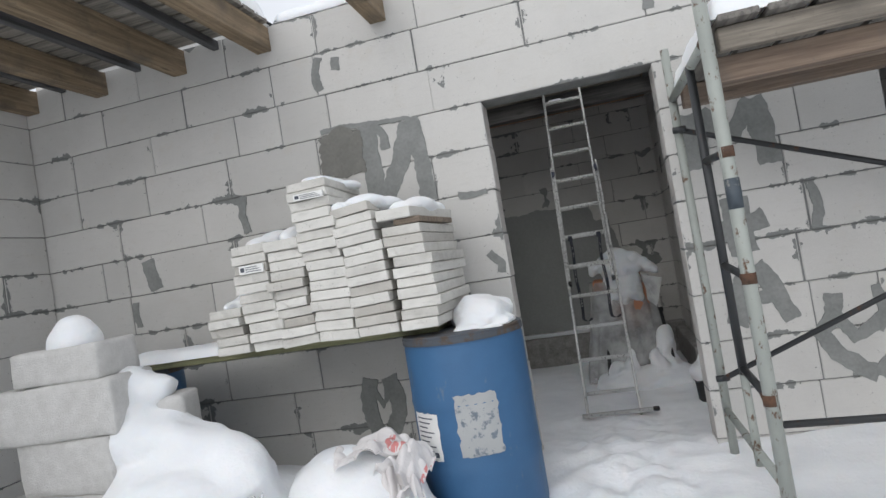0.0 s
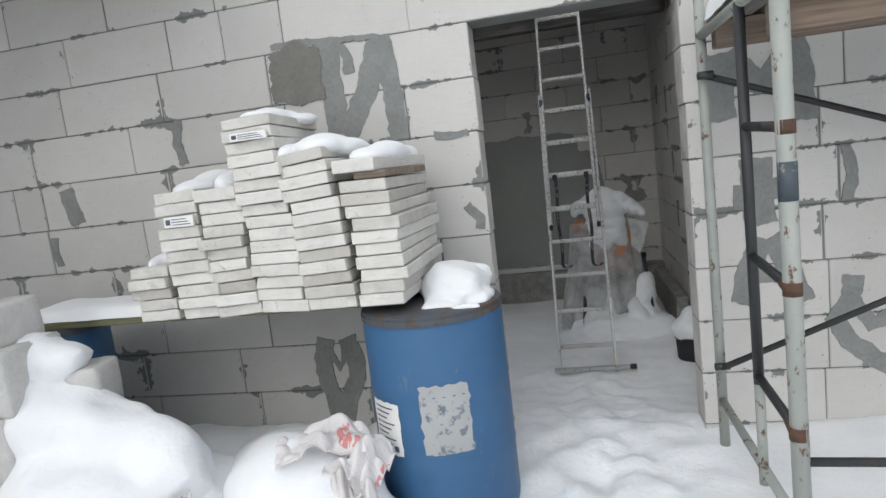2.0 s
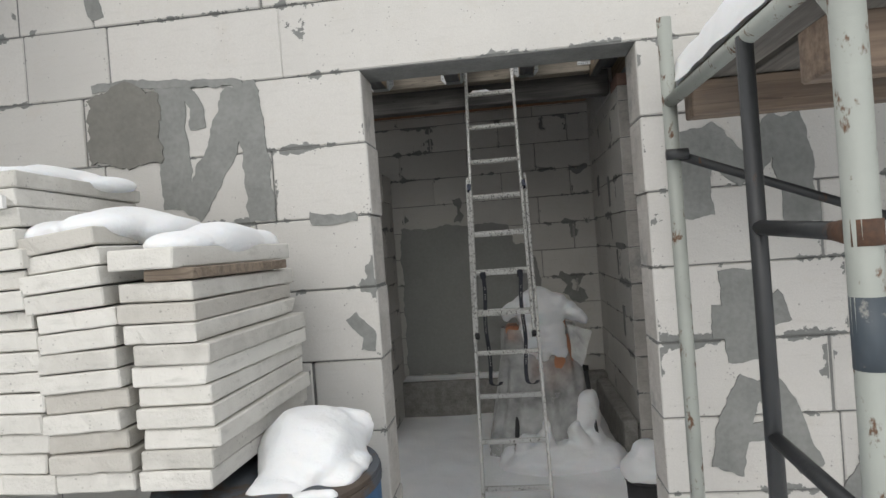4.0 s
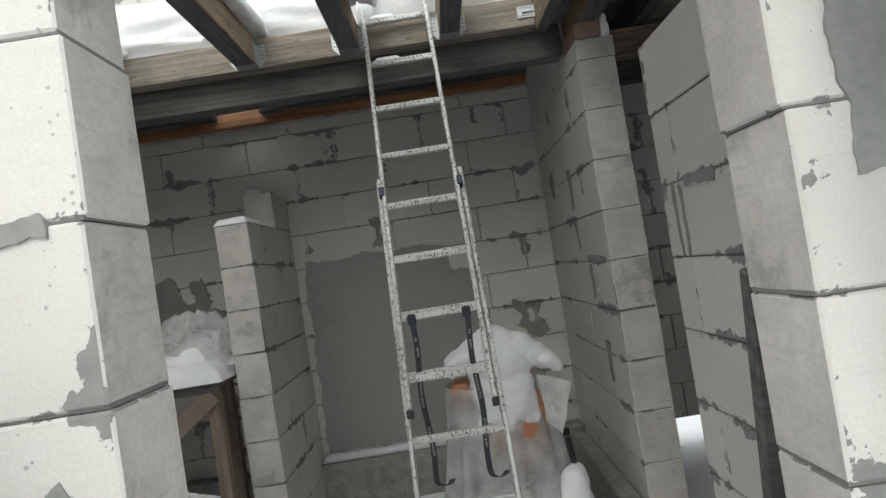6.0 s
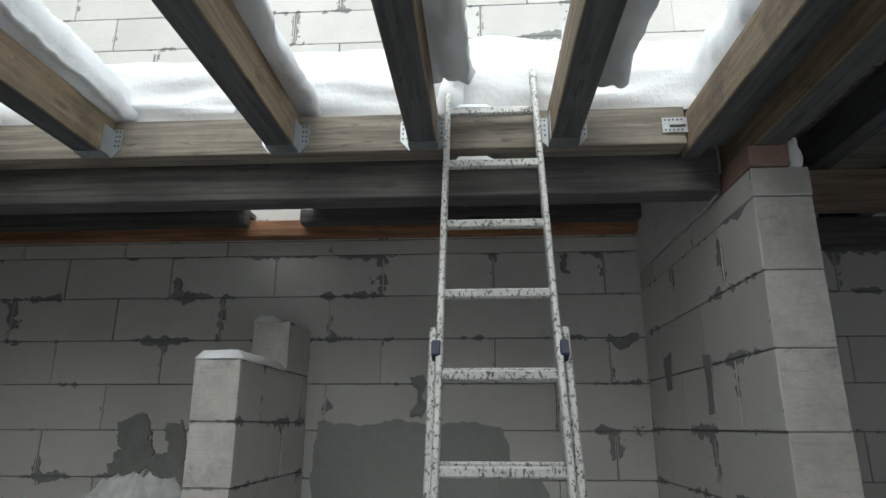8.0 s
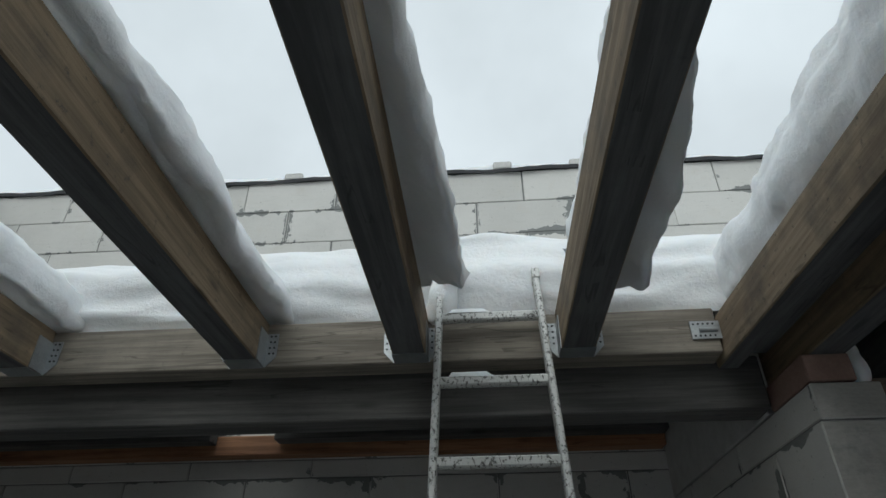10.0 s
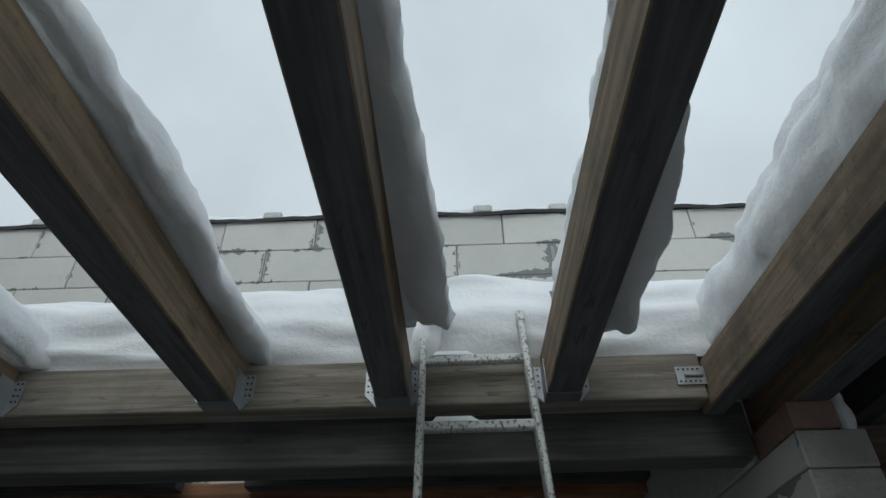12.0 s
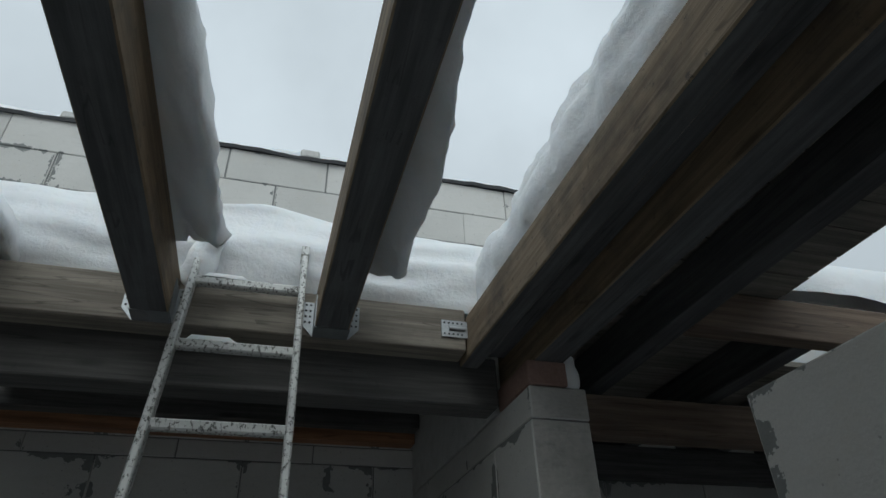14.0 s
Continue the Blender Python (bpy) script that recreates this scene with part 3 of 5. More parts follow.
parapet_left = block_wall("parapet_left", "y", -3.2, 0.2, 0.2, 3.75, 2.56, [0.25] * 7 + [0.19], running(0.4, 0.1, 0.62), (), "roof parapet of pale aerated concrete blocks", 19)

# grey mortar trowelled on the front wall in broad strokes
smear_n = 0
for pts, w in (
    ([(-0.705, 2.055), (-0.695, 1.834), (-0.70, 1.62)], 0.105), ([(-0.735, 2.04), (-0.64, 2.035), (-0.605, 1.98), (-0.60, 1.90)], 0.055),
    ([(-0.44, 2.02), (-0.53, 1.80), (-0.66, 1.60)], 0.11), ([(-0.425, 2.05), (-0.40, 1.80), (-0.39, 1.555)], 0.092), ([(-0.99, 2.075), (-0.87, 2.085), (-0.70, 2.07), (-0.55, 2.065), (-0.43, 2.045)], 0.03),
    ([(-0.93, 0.58), (-0.96, 0.47), (-0.955, 0.36), (-0.92, 0.24), (-0.91, 0.14)], 0.095), ([(-0.81, 0.58), (-0.775, 0.46), (-0.78, 0.36), (-0.84, 0.24), (-0.87, 0.14)], 0.095), ([(-0.92, 0.52), (-0.868, 0.42), (-0.82, 0.52)], 0.05),
    ([(1.07, 1.74), (1.065, 1.60), (1.07, 1.45)], 0.13), ([(1.11, 1.74), (1.20, 1.62), (1.25, 1.58)], 0.09), ([(1.25, 1.58), (1.30, 1.68), (1.36, 1.76)], 0.08), ([(1.36, 1.76), (1.39, 1.60), (1.40, 1.42)], 0.11),
    ([(1.20, 1.28), (1.20, 1.12), (1.21, 0.98)], 0.13), ([(1.10, 1.11), (1.22, 1.12), (1.33, 1.15)], 0.10),
    ([(1.22, 0.92), (1.16, 0.80), (1.11, 0.62)], 0.10), ([(1.24, 0.92), (1.32, 0.78), (1.38, 0.62)], 0.09), ([(1.16, 0.74), (1.25, 0.75), (1.33, 0.76)], 0.06),
    ([(1.57, 0.72), (1.56, 0.62), (1.49, 0.53), (1.55, 0.42), (1.64, 0.35), (1.72, 0.30)], 0.085), ([(1.72, 0.30), (1.80, 0.38), (1.87, 0.47), (1.86, 0.56), (1.80, 0.60), (1.73, 0.53)], 0.09), ([(1.56, 0.62), (1.64, 0.50), (1.73, 0.55)], 0.07),
    ([(1.76, 0.74), (1.78, 0.66), (1.77, 0.58)], 0.05), ([(1.79, 0.27), (1.80, 0.15), (1.80, 0.06)], 0.075), ([(1.56, 1.28), (1.58, 1.17), (1.56, 1.06)], 0.045), ([(2.28, 0.52), (2.29, 0.42), (2.28, 0.31)], 0.035), ([(2.17, 0.53), (2.18, 0.42), (2.16, 0.31)], 0.03),
    ([(2.44, 0.27), (2.43, 0.17), (2.44, 0.07)], 0.08), ([(0.97, 2.50), (0.96, 2.42), (0.95, 2.33)], 0.06), ([(1.58, 2.53), (1.56, 2.42), (1.56, 2.30)], 0.07),
    ([(-2.33, 1.52), (-2.31, 1.42), (-2.29, 1.32)], 0.10), ([(-2.46, 1.26), (-2.47, 1.18), (-2.46, 1.10)], 0.045), ([(-1.57, 1.80), (-1.59, 1.68), (-1.57, 1.57)], 0.05),
    ([(-0.93, 2.53), (-0.97, 2.43), (-0.95, 2.33)], 0.05), ([(-0.86, 2.47), (-0.80, 2.46)], 0.07), ([(-0.10, 1.20), (-0.04, 1.14), (-0.05, 1.08)], 0.05), ([(-0.22, 1.55), (-0.12, 1.54), (-0.06, 1.55)], 0.035),
):
    smear_n += 1
    part("mortar_smear", stroke(0.0, pts, w, 0.0030 + 0.0004 * (smear_n % 9), pts[0][0] * 7), SMEAR, wall_front)
part("mortar_patch", ragged_plate("y", -0.0015, [(-1.03, 2.06), (-0.88, 2.075), (-0.75, 2.05), (-0.745, 1.80), (-0.88, 1.79), (-1.02, 1.81), (-1.005, 1.95)], 0.007, 0.012, 0.026, 3.0), DAMP, wall_front, "dark damp patch of mortar")
for pts in ([(-0.56, 1.60), (-0.30, 1.585), (-0.12, 1.61), (0.1, 1.59), (0.3, 1.60), (0.48, 1.56), (0.50, 1.40), (0.66, 1.36), (0.70, 1.22), (0.74, 0.9), (0.80, 0.2), (-0.58, 0.2)],):
    part("plaster_field", ragged_plate("y", 3.75, pts, 0.008, 0.025, 0.02, 8.0), PLASTER, wall_far, "smooth grey base plaster with a torn edge")
for pts, w in (([(0.95, 0.95), (1.06, 0.84), (1.13, 0.9)], 0.12), ([(0.9, 1.08), (1.0, 1.0)], 0.08), ([(-1.62, 1.62), (-1.55, 1.45), (-1.66, 1.3)], 0.17), ([(-1.35, 1.60), (-1.33, 1.42), (-1.4, 1.28)], 0.12), ([(-1.5, 1.35), (-1.2, 1.25)], 0.2),
               ([(-0.01, 1.85), (0.02, 1.72), (0.0, 1.62)], 0.06), ([(1.05, 2.05), (1.14, 2.02), (1.2, 2.07)], 0.06), ([(-1.45, 2.42), (-1.43, 2.30)], 0.06), ([(0.83, 2.55), (0.86, 2.42)], 0.025), ([(2.0, 1.9), (2.02, 1.7)], 0.05), ([(1.72, 1.4), (1.76, 1.25)], 0.05)):
    smear_n += 1
    part("mortar_smear", stroke(3.75, pts, w, 0.0095 + 0.0006 * (smear_n % 9), pts[0][0] * 5, 0.035), SMEAR, wall_far)
for pts in ([(2.30, 1.33), (2.5, 1.345), (2.68, 1.34), (2.66, 1.31), (2.5, 1.30), (2.32, 1.305)], [(2.62, 1.30), (2.67, 1.29), (2.66, 1.10), (2.63, 1.10)], [(2.78, 1.85), (2.86, 1.86), (2.85, 1.62), (2.79, 1.63)], [(3.3, 1.92), (3.42, 1.9), (3.4, 1.74), (3.32, 1.75)], [(2.5, 0.88), (2.58, 0.88), (2.57, 0.66), (2.52, 0.66)]):
    part("mortar_smear", ragged_plate("x", 1.262, pts, 0.005, 0.02, 0.012, pts[0][0]), SMEAR, wall_partition)
for pts in ([(1.268, 1.57), (1.246, 1.57), (1.25, 1.32), (1.264, 1.32)], [(1.208, 1.56), (1.19, 1.56), (1.195, 1.32), (1.209, 1.33)], [(1.16, 1.585), (0.938, 1.57), (0.944, 1.54), (1.155, 1.548)],
            [(0.794, 1.812), (0.735, 1.806), (0.737, 1.569), (0.775, 1.568), (0.83, 1.645), (0.785, 1.724)], [(0.826, 1.292), (0.724, 1.306), (0.775, 1.071), (0.80, 1.065), (0.82, 1.206)], [(1.028, 0.815), (0.891, 0.808), (0.899, 0.792), (1.019, 0.787)]):
    part("mortar_smear", ragged_plate("x", 1.25, pts, 0.005, 0.02, 0.012, pts[0][0]), SMEAR, wall_stub)

# rough foundation step along the far wall, with snow on it
bm = bm_box(-3.1, 1.26, 3.60, 3.748, -0.25, 0.165, 0.01)
bmesh.ops.subdivide_edges(bm, edges=bm.edges, cuts=5, use_grid_fill=True)
for v in bm.verts:
    v.co += wobble(v.co, 0.012, 9.0)
solid("foundation_step", bm, PLINTH, "rough concrete foundation step along the far wall", "foundation", "", "structure")
bm = bm_box(1.155, 1.258, 2.25, 3.60, -0.25, 0.12, 0.01)
bmesh.ops.subdivide_edges(bm, edges=bm.edges, cuts=5, use_grid_fill=True)
for v in bm.verts:
    v.co += wobble(v.co, 0.012, 9.0, 3.0)
solid("foundation_step", bm, PLINTH, "rough concrete foundation step along the partition", "foundation", "", "structure")
snow_cap("snow_cap", -0.62, 0.75, 3.61, 3.745, 0.168, 0.03, "thin snow on the foundation step", 2.0, 0.0)

# ---- roof timbers inside ----
HEAD_Z0, HEAD_Z1 = 2.572, 2.725


FALL = 0.008


def fall(y):
    """How far the roof timbers have dropped at y, falling towards the front."""
    return FALL * (2.36 - y)


def joist(x0, x1, y0, y1, z0, z1, material, label, group="joists over the open room", slope=0.0, name="joist", category="joist"):
    bm = bm_box(x0, x1, y0, y1, z0, z1, 0.004)
    for v in bm.verts:
        v.co.z -= slope * (2.36 - v.co.y)
    bm.normal_update()
    ob = solid(name, bm, material, label, category, group)
    # sloped timbers: shade painted on, faces turned down take the darker grey
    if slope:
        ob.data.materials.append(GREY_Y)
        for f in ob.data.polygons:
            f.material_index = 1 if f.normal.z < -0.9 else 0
    return ob


solid("header_beam", bm_box(-2.98, 1.116, 2.36, 2.455, HEAD_Z0, HEAD_Z1, 0.004), GREY_X, "weathered grey timber header beam with joist hangers", "beam")
solid("lower_beam", bm_box(-3.08, 1.255, 2.46, 2.58, 2.425, 2.60, 0.005), DARK_X, "dark damp timber beam under the deck", "beam")
solid("wall_plate", bm_box(-3.08, 1.255, 3.66, 3.748, 2.652, 2.75, 0.004), ORANGE_X, "orange treated timber plate on the far wall", "beam")
solid("deck_bearer", bm_box(-3.08, -1.0, 3.56, 3.65, 2.70, 2.78, 0.003), DARK_X, "dark timber bearer under the deck boards", "beam")
solid("deck_bearer", bm_box(-0.675, 1.255, 3.56, 3.65, 2.70, 2.78, 0.003), DARK_X, "dark timber bearer under the deck boards", "beam")
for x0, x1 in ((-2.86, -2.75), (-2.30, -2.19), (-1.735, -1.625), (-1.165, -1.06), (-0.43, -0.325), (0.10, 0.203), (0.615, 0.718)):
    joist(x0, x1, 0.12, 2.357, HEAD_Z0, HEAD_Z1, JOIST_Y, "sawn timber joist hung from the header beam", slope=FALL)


def hanger(x0, x1):
    """A perforated joist hanger: two flanges on the header, two cheeks and a seat."""
    h = thing("joist_hanger", ((x0 + x1) / 2, 2.355, HEAD_Z0), "galvanised perforated steel joist hanger", "joist hanger", "joist hangers")
    for sx, edge in ((-1, x0), (1, x1)):
        bm = bmesh.new()
        a, b = edge + sx * 0.003, edge + sx * 0.038
        vs = [bm.verts.new(p) for p in ((a, 2.357, HEAD_Z0 - 0.003), (b, 2.357, HEAD_Z0 + 0.035), (b, 2.357, HEAD_Z0 + 0.115), (a, 2.357, HEAD_Z0 + 0.115))]
        f = bm.faces.new(vs)
        r = bmesh.ops.extrude_face_region(bm, geom=[f])
        for v in r["geom"]:
            if isinstance(v, bmesh.types.BMVert):
                v.co.y -= 0.003
        part("flange", bm, GALV, h)
        part("cheek", bm_box(min(edge, edge + sx * 0.003), max(edge, edge + sx * 0.003), 2.285, 2.354, HEAD_Z0, HEAD_Z0 + 0.11), GALV, h)
        for i in range(4):
            for j in range(2):
                bm = bm_tube((edge + sx * (0.014 + 0.014 * j), 2.3535, HEAD_Z0 + 0.045 + 0.02 * i), (edge + sx * (0.014 + 0.014 * j), 2.3520, HEAD_Z0 + 0.045 + 0.02 * i), 0.0035, 8)
                part("nail_hole", bm, RUBBER, h)
    part("seat", bm_box(x0, x1, 2.285, 2.354, HEAD_Z0 - 0.004, HEAD_Z0 - 0.001), GALV, h)


for x0, x1 in ((-1.735, -1.625), (-1.165, -1.06), (-0.43, -0.325), (0.10, 0.203), (0.615, 0.718)):
    hanger(x0, x1)
plate = thing("angle_plate", (1.07, 2.355, 2.62), "galvanised perforated angle plate at the beam end", "bracket")
part("plate", bm_box(1.03, 1.122, 2.352, 2.357, 2.615, 2.675), GALV, plate)
part("rib", bm_tube((1.055, 2.351, 2.645), (1.11, 2.351, 2.645), 0.008, 10), GALV, plate)
for i in range(5):
    for z in (2.625, 2.665):
        part("nail_hole", bm_tube((1.04 + 0.015 * i, 2.3525, z), (1.04 + 0.015 * i, 2.3505, z), 0.0035, 8), RUBBER, plate)

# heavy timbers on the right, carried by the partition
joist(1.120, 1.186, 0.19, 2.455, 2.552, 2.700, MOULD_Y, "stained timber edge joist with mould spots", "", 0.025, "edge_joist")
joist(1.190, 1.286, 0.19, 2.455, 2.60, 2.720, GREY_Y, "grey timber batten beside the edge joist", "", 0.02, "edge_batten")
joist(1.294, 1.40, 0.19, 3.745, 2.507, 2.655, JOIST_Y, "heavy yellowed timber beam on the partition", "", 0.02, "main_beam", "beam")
solid("pad", bm_box(1.268, 1.40, 2.232, 2.50, 2.424, 2.503, 0.004), PAD, "red-brown brick pad under the beam", "brick")
bm = bm_box(1.262, 1.2895, 2.52, 3.745, 2.424, 2.782, 0.003)
solid("infill_strip", bm, ROUGH_BLOCK, "rough block infill beside the beam", "infill", "", "structure")
snow_lump("snow_lump", [(1.425, 2.26, 2.46, 0.03, 0.035, 0.055), (1.43, 2.27, 2.52, 0.022, 0.03, 0.03)], "small lump of snow on top of the partition", 0.004, 0.008)


def deck(name, x0, x1, y0, y1, z, material, run, wide, gap, label, holes=()):
    """Boards laid side by side, each a part of the deck."""
    d = thing(name, (x0, y0, z), label, "deck", "", "structure")
    u = x0 if run == "y" else y0
    rng = random.Random(len(name) + int(abs(x0) * 10))
    while u < (x1 if run == "y" else y1) - 0.03:
        w = min(wide * rng.uniform(0.9, 1.1), (x1 if run == "y" else y1) - u)
        dz = rng.uniform(-0.002, 0.002)
        if run == "y":
            spans = [(y0, y1)]
            for hx0, hx1, hy0, hy1 in holes:
                if u + w > hx0 and u < hx1:
                    spans = [s for a, b in spans for s in ((a, min(b, hy0)), (max(a, hy1), b)) if s[1] - s[0] > 0.02]
            for a, b in spans:
                part("board", bm_box(u, u + w, a, b, z + dz, z + dz + 0.025), material, d)
        else:
            spans = [(x0, x1)]
            for hx0, hx1, hy0, hy1 in holes:
                if u + w > hy0 and u < hy1:
                    spans = [s for a, b in spans for s in ((a, min(b, hx0)), (max(a, hx1), b)) if s[1] - s[0] > 0.02]
            for a, b in spans:
                part("board", bm_box(a, b, u, u + w, z + dz, z + dz + 0.025), material, d)
        u += w + gap * rng.uniform(0.5, 1.3)
    return d


deck("roof_deck", -2.98, 1.26, 2.46, 3.755, 2.785, BOARD_Y, "y", 0.12, 0.006, "dark roof deck of rough boards over the back of the room", [(-1.0, -0.66, 3.47, 3.9)])
deck("roof_deck", 1.30, 3.95, 0.19, 3.755, 2.79, BOARD_X, "x", 0.13, 0.006, "dark roof deck of rough boards over the side room", [(2.25, 3.3, 1.60, 2.13), (2.60, 3.0, 2.36, 2.60)])
for x, ya in ((1.75, 0.19), (2.3, 2.205), (2.85, 2.205), (3.4, 0.19)):
    joist(x, x + 0.09, ya, 3.745, 2.63, 2.787, GREY_Y, "dark joist over the side room", "joists over the side room")
solid("trimmer_beam", bm_box(1.842, 3.398, 2.135, 2.203, 2.628, 2.787, 0.004), BROWN_X, "brown timber trimmer at the opening in the side roof", "beam")
solid("cross_beam", bm_box(1.44, 3.95, 2.70, 2.80, 2.44, 2.60, 0.004), BROWN_X, "brown timber cross beam in the side room", "beam")
solid("cross_beam", bm_box(1.44, 3.95, 3.40, 3.50, 2.47, 2.625, 0.004), DARK_X, "dark timber cross beam in the side room", "beam")


# ---- snow on the roof ----
def drift(x0, x1, nx, label, profile, seed):
    """Deep roof snow: a soft section swept along x."""
    bm = bmesh.new()
    rows = []
    for i in range(nx + 1):
        x = x0 + (x1 - x0) * i / nx
        row = []
        for y, z in profile(x):
            p = Vector((x, y, z))
            j = wobble(p, 0.035, 2.2, seed) + wobble(p, 0.010, 8.0, seed)
            j.y += 0.075 * noise.noise(Vector((x * 1.1 + seed, z * 11, seed))) + 0.035 * noise.noise(Vector((x * 3, z * 24, seed)))
            row.append(bm.verts.new((x, y + j.y * (0.5 if y < 3.6 else 0), z + j.z * (1.0 if z > 2.8 else 0.2))))
        rows.append(row)
    for a, b in zip(rows, rows[1:]):
        for j in range(len(a) - 1):
            bm.faces.new((a[j], b[j], b[j + 1], a[j + 1]))
    bm.faces.new(rows[0])
    bm.faces.new(rows[-1][::-1])
    return solid("snow_drift", bm, SNOW, label, "snow", "", "stuff", True)


def roof_profile(x):
    crest = 3.105 + 0.025 * math.sin(x * 2.1 + 0.6) + 0.015 * math.sin(x * 5.3) + 0.05 * max(0, (x - 0.9))
    pts = []
    for i in range(27):
        a = -0.75 + (math.pi / 2 + 0.75) * i / 26
        pts.append((2.62 - 0.245 * max(0.0, math.cos(a)) ** 0.8, 2.732 + (crest - 2.732) * ((math.sin(a) + 0.682) / 1.682) ** 0.9))
    if -1.30 < x < -0.50:
        return pts + [(2.7, crest), (2.76, crest - 0.03), (2.82, crest - 0.10), (2.9, crest - 0.22), (3.0, 2.82), (2.62, 2.815)]
    return pts + [(2.8, crest + 0.02), (3.1, crest + 0.02), (3.45, crest + 0.03), (3.752, crest + 0.05), (3.752, 2.82), (2.62, 2.815)]


drift(-2.95, 1.30, 220, "deep rounded snow drift lying on the roof deck", roof_profile, 1.0)
drift(1.45, 2.28, 30, "deep rounded snow drift lying on the side roof", lambda x: [(0.3, 2.83), (0.34, 3.05), (0.5, 3.2), (1.5, 3.22), (2.5, 3.24), (3.4, 3.26), (3.75, 3.26), (3.75, 2.82), (2.0, 2.82)], 2.0)
drift(2.29, 3.31, 30, "snow drift at the edge of the roof opening", lambda x: [(2.14, 2.83), (2.15, 2.93), (2.19, 3.03), (2.24, 3.06), (2.30, 2.98), (2.345, 2.82), (2.2, 2.82)], 4.0)
drift(3.32, 3.93, 20, "deep rounded snow drift lying on the side roof", lambda x: [(1.5, 2.83), (1.54, 3.05), (1.8, 3.2), (2.5, 3.24), (3.4, 3.26), (3.75, 3.26), (3.75, 2.82), (2.0, 2.82)], 3.0)


def joist_snow(x0, x1, y0, y1, high, lean, seed, bite=0.0, taper=0.12):
    """A loaf of snow along a joist, leaning and hanging over one side."""
    bm = bmesh.new()
    rings = []
    n = int((y1 - y0) / 0.016)
    mid, half = (x0 + x1) / 2, (x1 - x0) / 2
    for i in range(n + 1):
        y = y0 + (y1 - y0) * i / n
        end = min(1.0, (y1 - y) / taper) if bite else 1.0
        end = math.sqrt(max(0.02, end))
        grow = min(1.0, max(0.0, (y - 0.7) / 1.1))
        grow = 0.15 + 0.85 * grow * grow * (3 - 2 * grow)
        h = high * (0.75 + 0.25 * grow) * (0.55 + 0.45 * end) * (1 + 0.18 * noise.noise(Vector((y * 1.7, seed, 0))))
        w = half * (1.02 + 0.15 * noise.noise(Vector((y * 2.3, seed, 4.0))))
        ring = []
        for k in range(32):
            a = 2 * math.pi * k / 32
            c, s = math.cos(a), math.sin(a)
            x = mid + w * c * (1.0 if s > 0 else 0.9) + lean * grow * (0.35 + 0.65 * max(0, c)) * (0.4 + 0.6 * max(0.0, 1 - abs(s - 0.1)))
            z = HEAD_Z1 - fall(y) + 0.004 + (h * (0.5 + 0.5 * s) if s > 0 else h * 0.5 * (1 + s))
            over = max(0.0, x - x1 - 0.004)
            z -= min(0.16, over * 1.5) * (1 - max(0, s)) * end
            p = Vector((x, y, z))
            j = wobble(p, 0.024, 2.6, seed) + wobble(p, 0.018, 8.0, seed) + wobble(p, 0.009, 24.0, seed) + wobble(p, 0.06 * (1 - end), 24.0, seed)
            flute = 0.016 * noise.noise(Vector((c * 3.2 + seed, s * 3.2, y * 1.3))) + 0.007 * noise.noise(Vector((c * 8 + seed, s * 8, y * 3.0)))
            j += Vector((c * flute, 0, s * flute))
            z2 = p.z + j.z
            if x0 - 0.01 < p.x + j.x < x1 + 0.006:
                z2 = max(z2, HEAD_Z1 - fall(y) - 0.004)
            ring.append(bm.verts.new((p.x + j.x, y + j.y * 0.5, z2)))
        rings.append(ring)
    for a, b in zip(rings, rings[1:]):
        for k in range(32):
            bm.faces.new((a[k], b[k], b[(k + 1) % 32], a[(k + 1) % 32]))
    bm.faces.new(rings[0])
    bm.faces.new(rings[-1][::-1])
    solid("joist_snow", bm, SNOW, "loaf of snow lying along a roof joist and hanging over it", "snow", "snow on the joists", "stuff", True)


joist_snow(-2.86, -2.75, 0.15, 2.50, 0.17, 0.04, 1.0)
joist_snow(-2.30, -2.19, 0.15, 2.50, 0.17, 0.04, 2.0)
joist_snow(-1.735, -1.625, 0.15, 2.50, 0.18, 0.04, 3.0)
joist_snow(-1.165, -1.06, 0.15, 2.50, 0.18, 0.05, 4.0)
joist_snow(-0.43, -0.325, 0.15, 2.50, 0.18, 0.07, 5.0)
joist_snow(0.10, 0.203, 0.15, 2.15, 0.19, 0.13, 6.0, 1.0)
joist_snow(0.615, 0.718, 0.15, 2.20, 0.19, 0.13, 7.0, 1.0)
joist_snow(1.15, 1.30, 0.15, 2.55, 0.26, -0.02, 8.0)
snow_lump("snow_lump", [(0.26, 2.36, 2.80, 0.05, 0.05, 0.09), (0.28, 2.33, 2.86, 0.035, 0.04, 0.05), (0.23, 2.38, 2.74, 0.04, 0.04, 0.05)], "crumbling broken lump of snow beside the ladder head", 0.014, 0.01, 4.0)

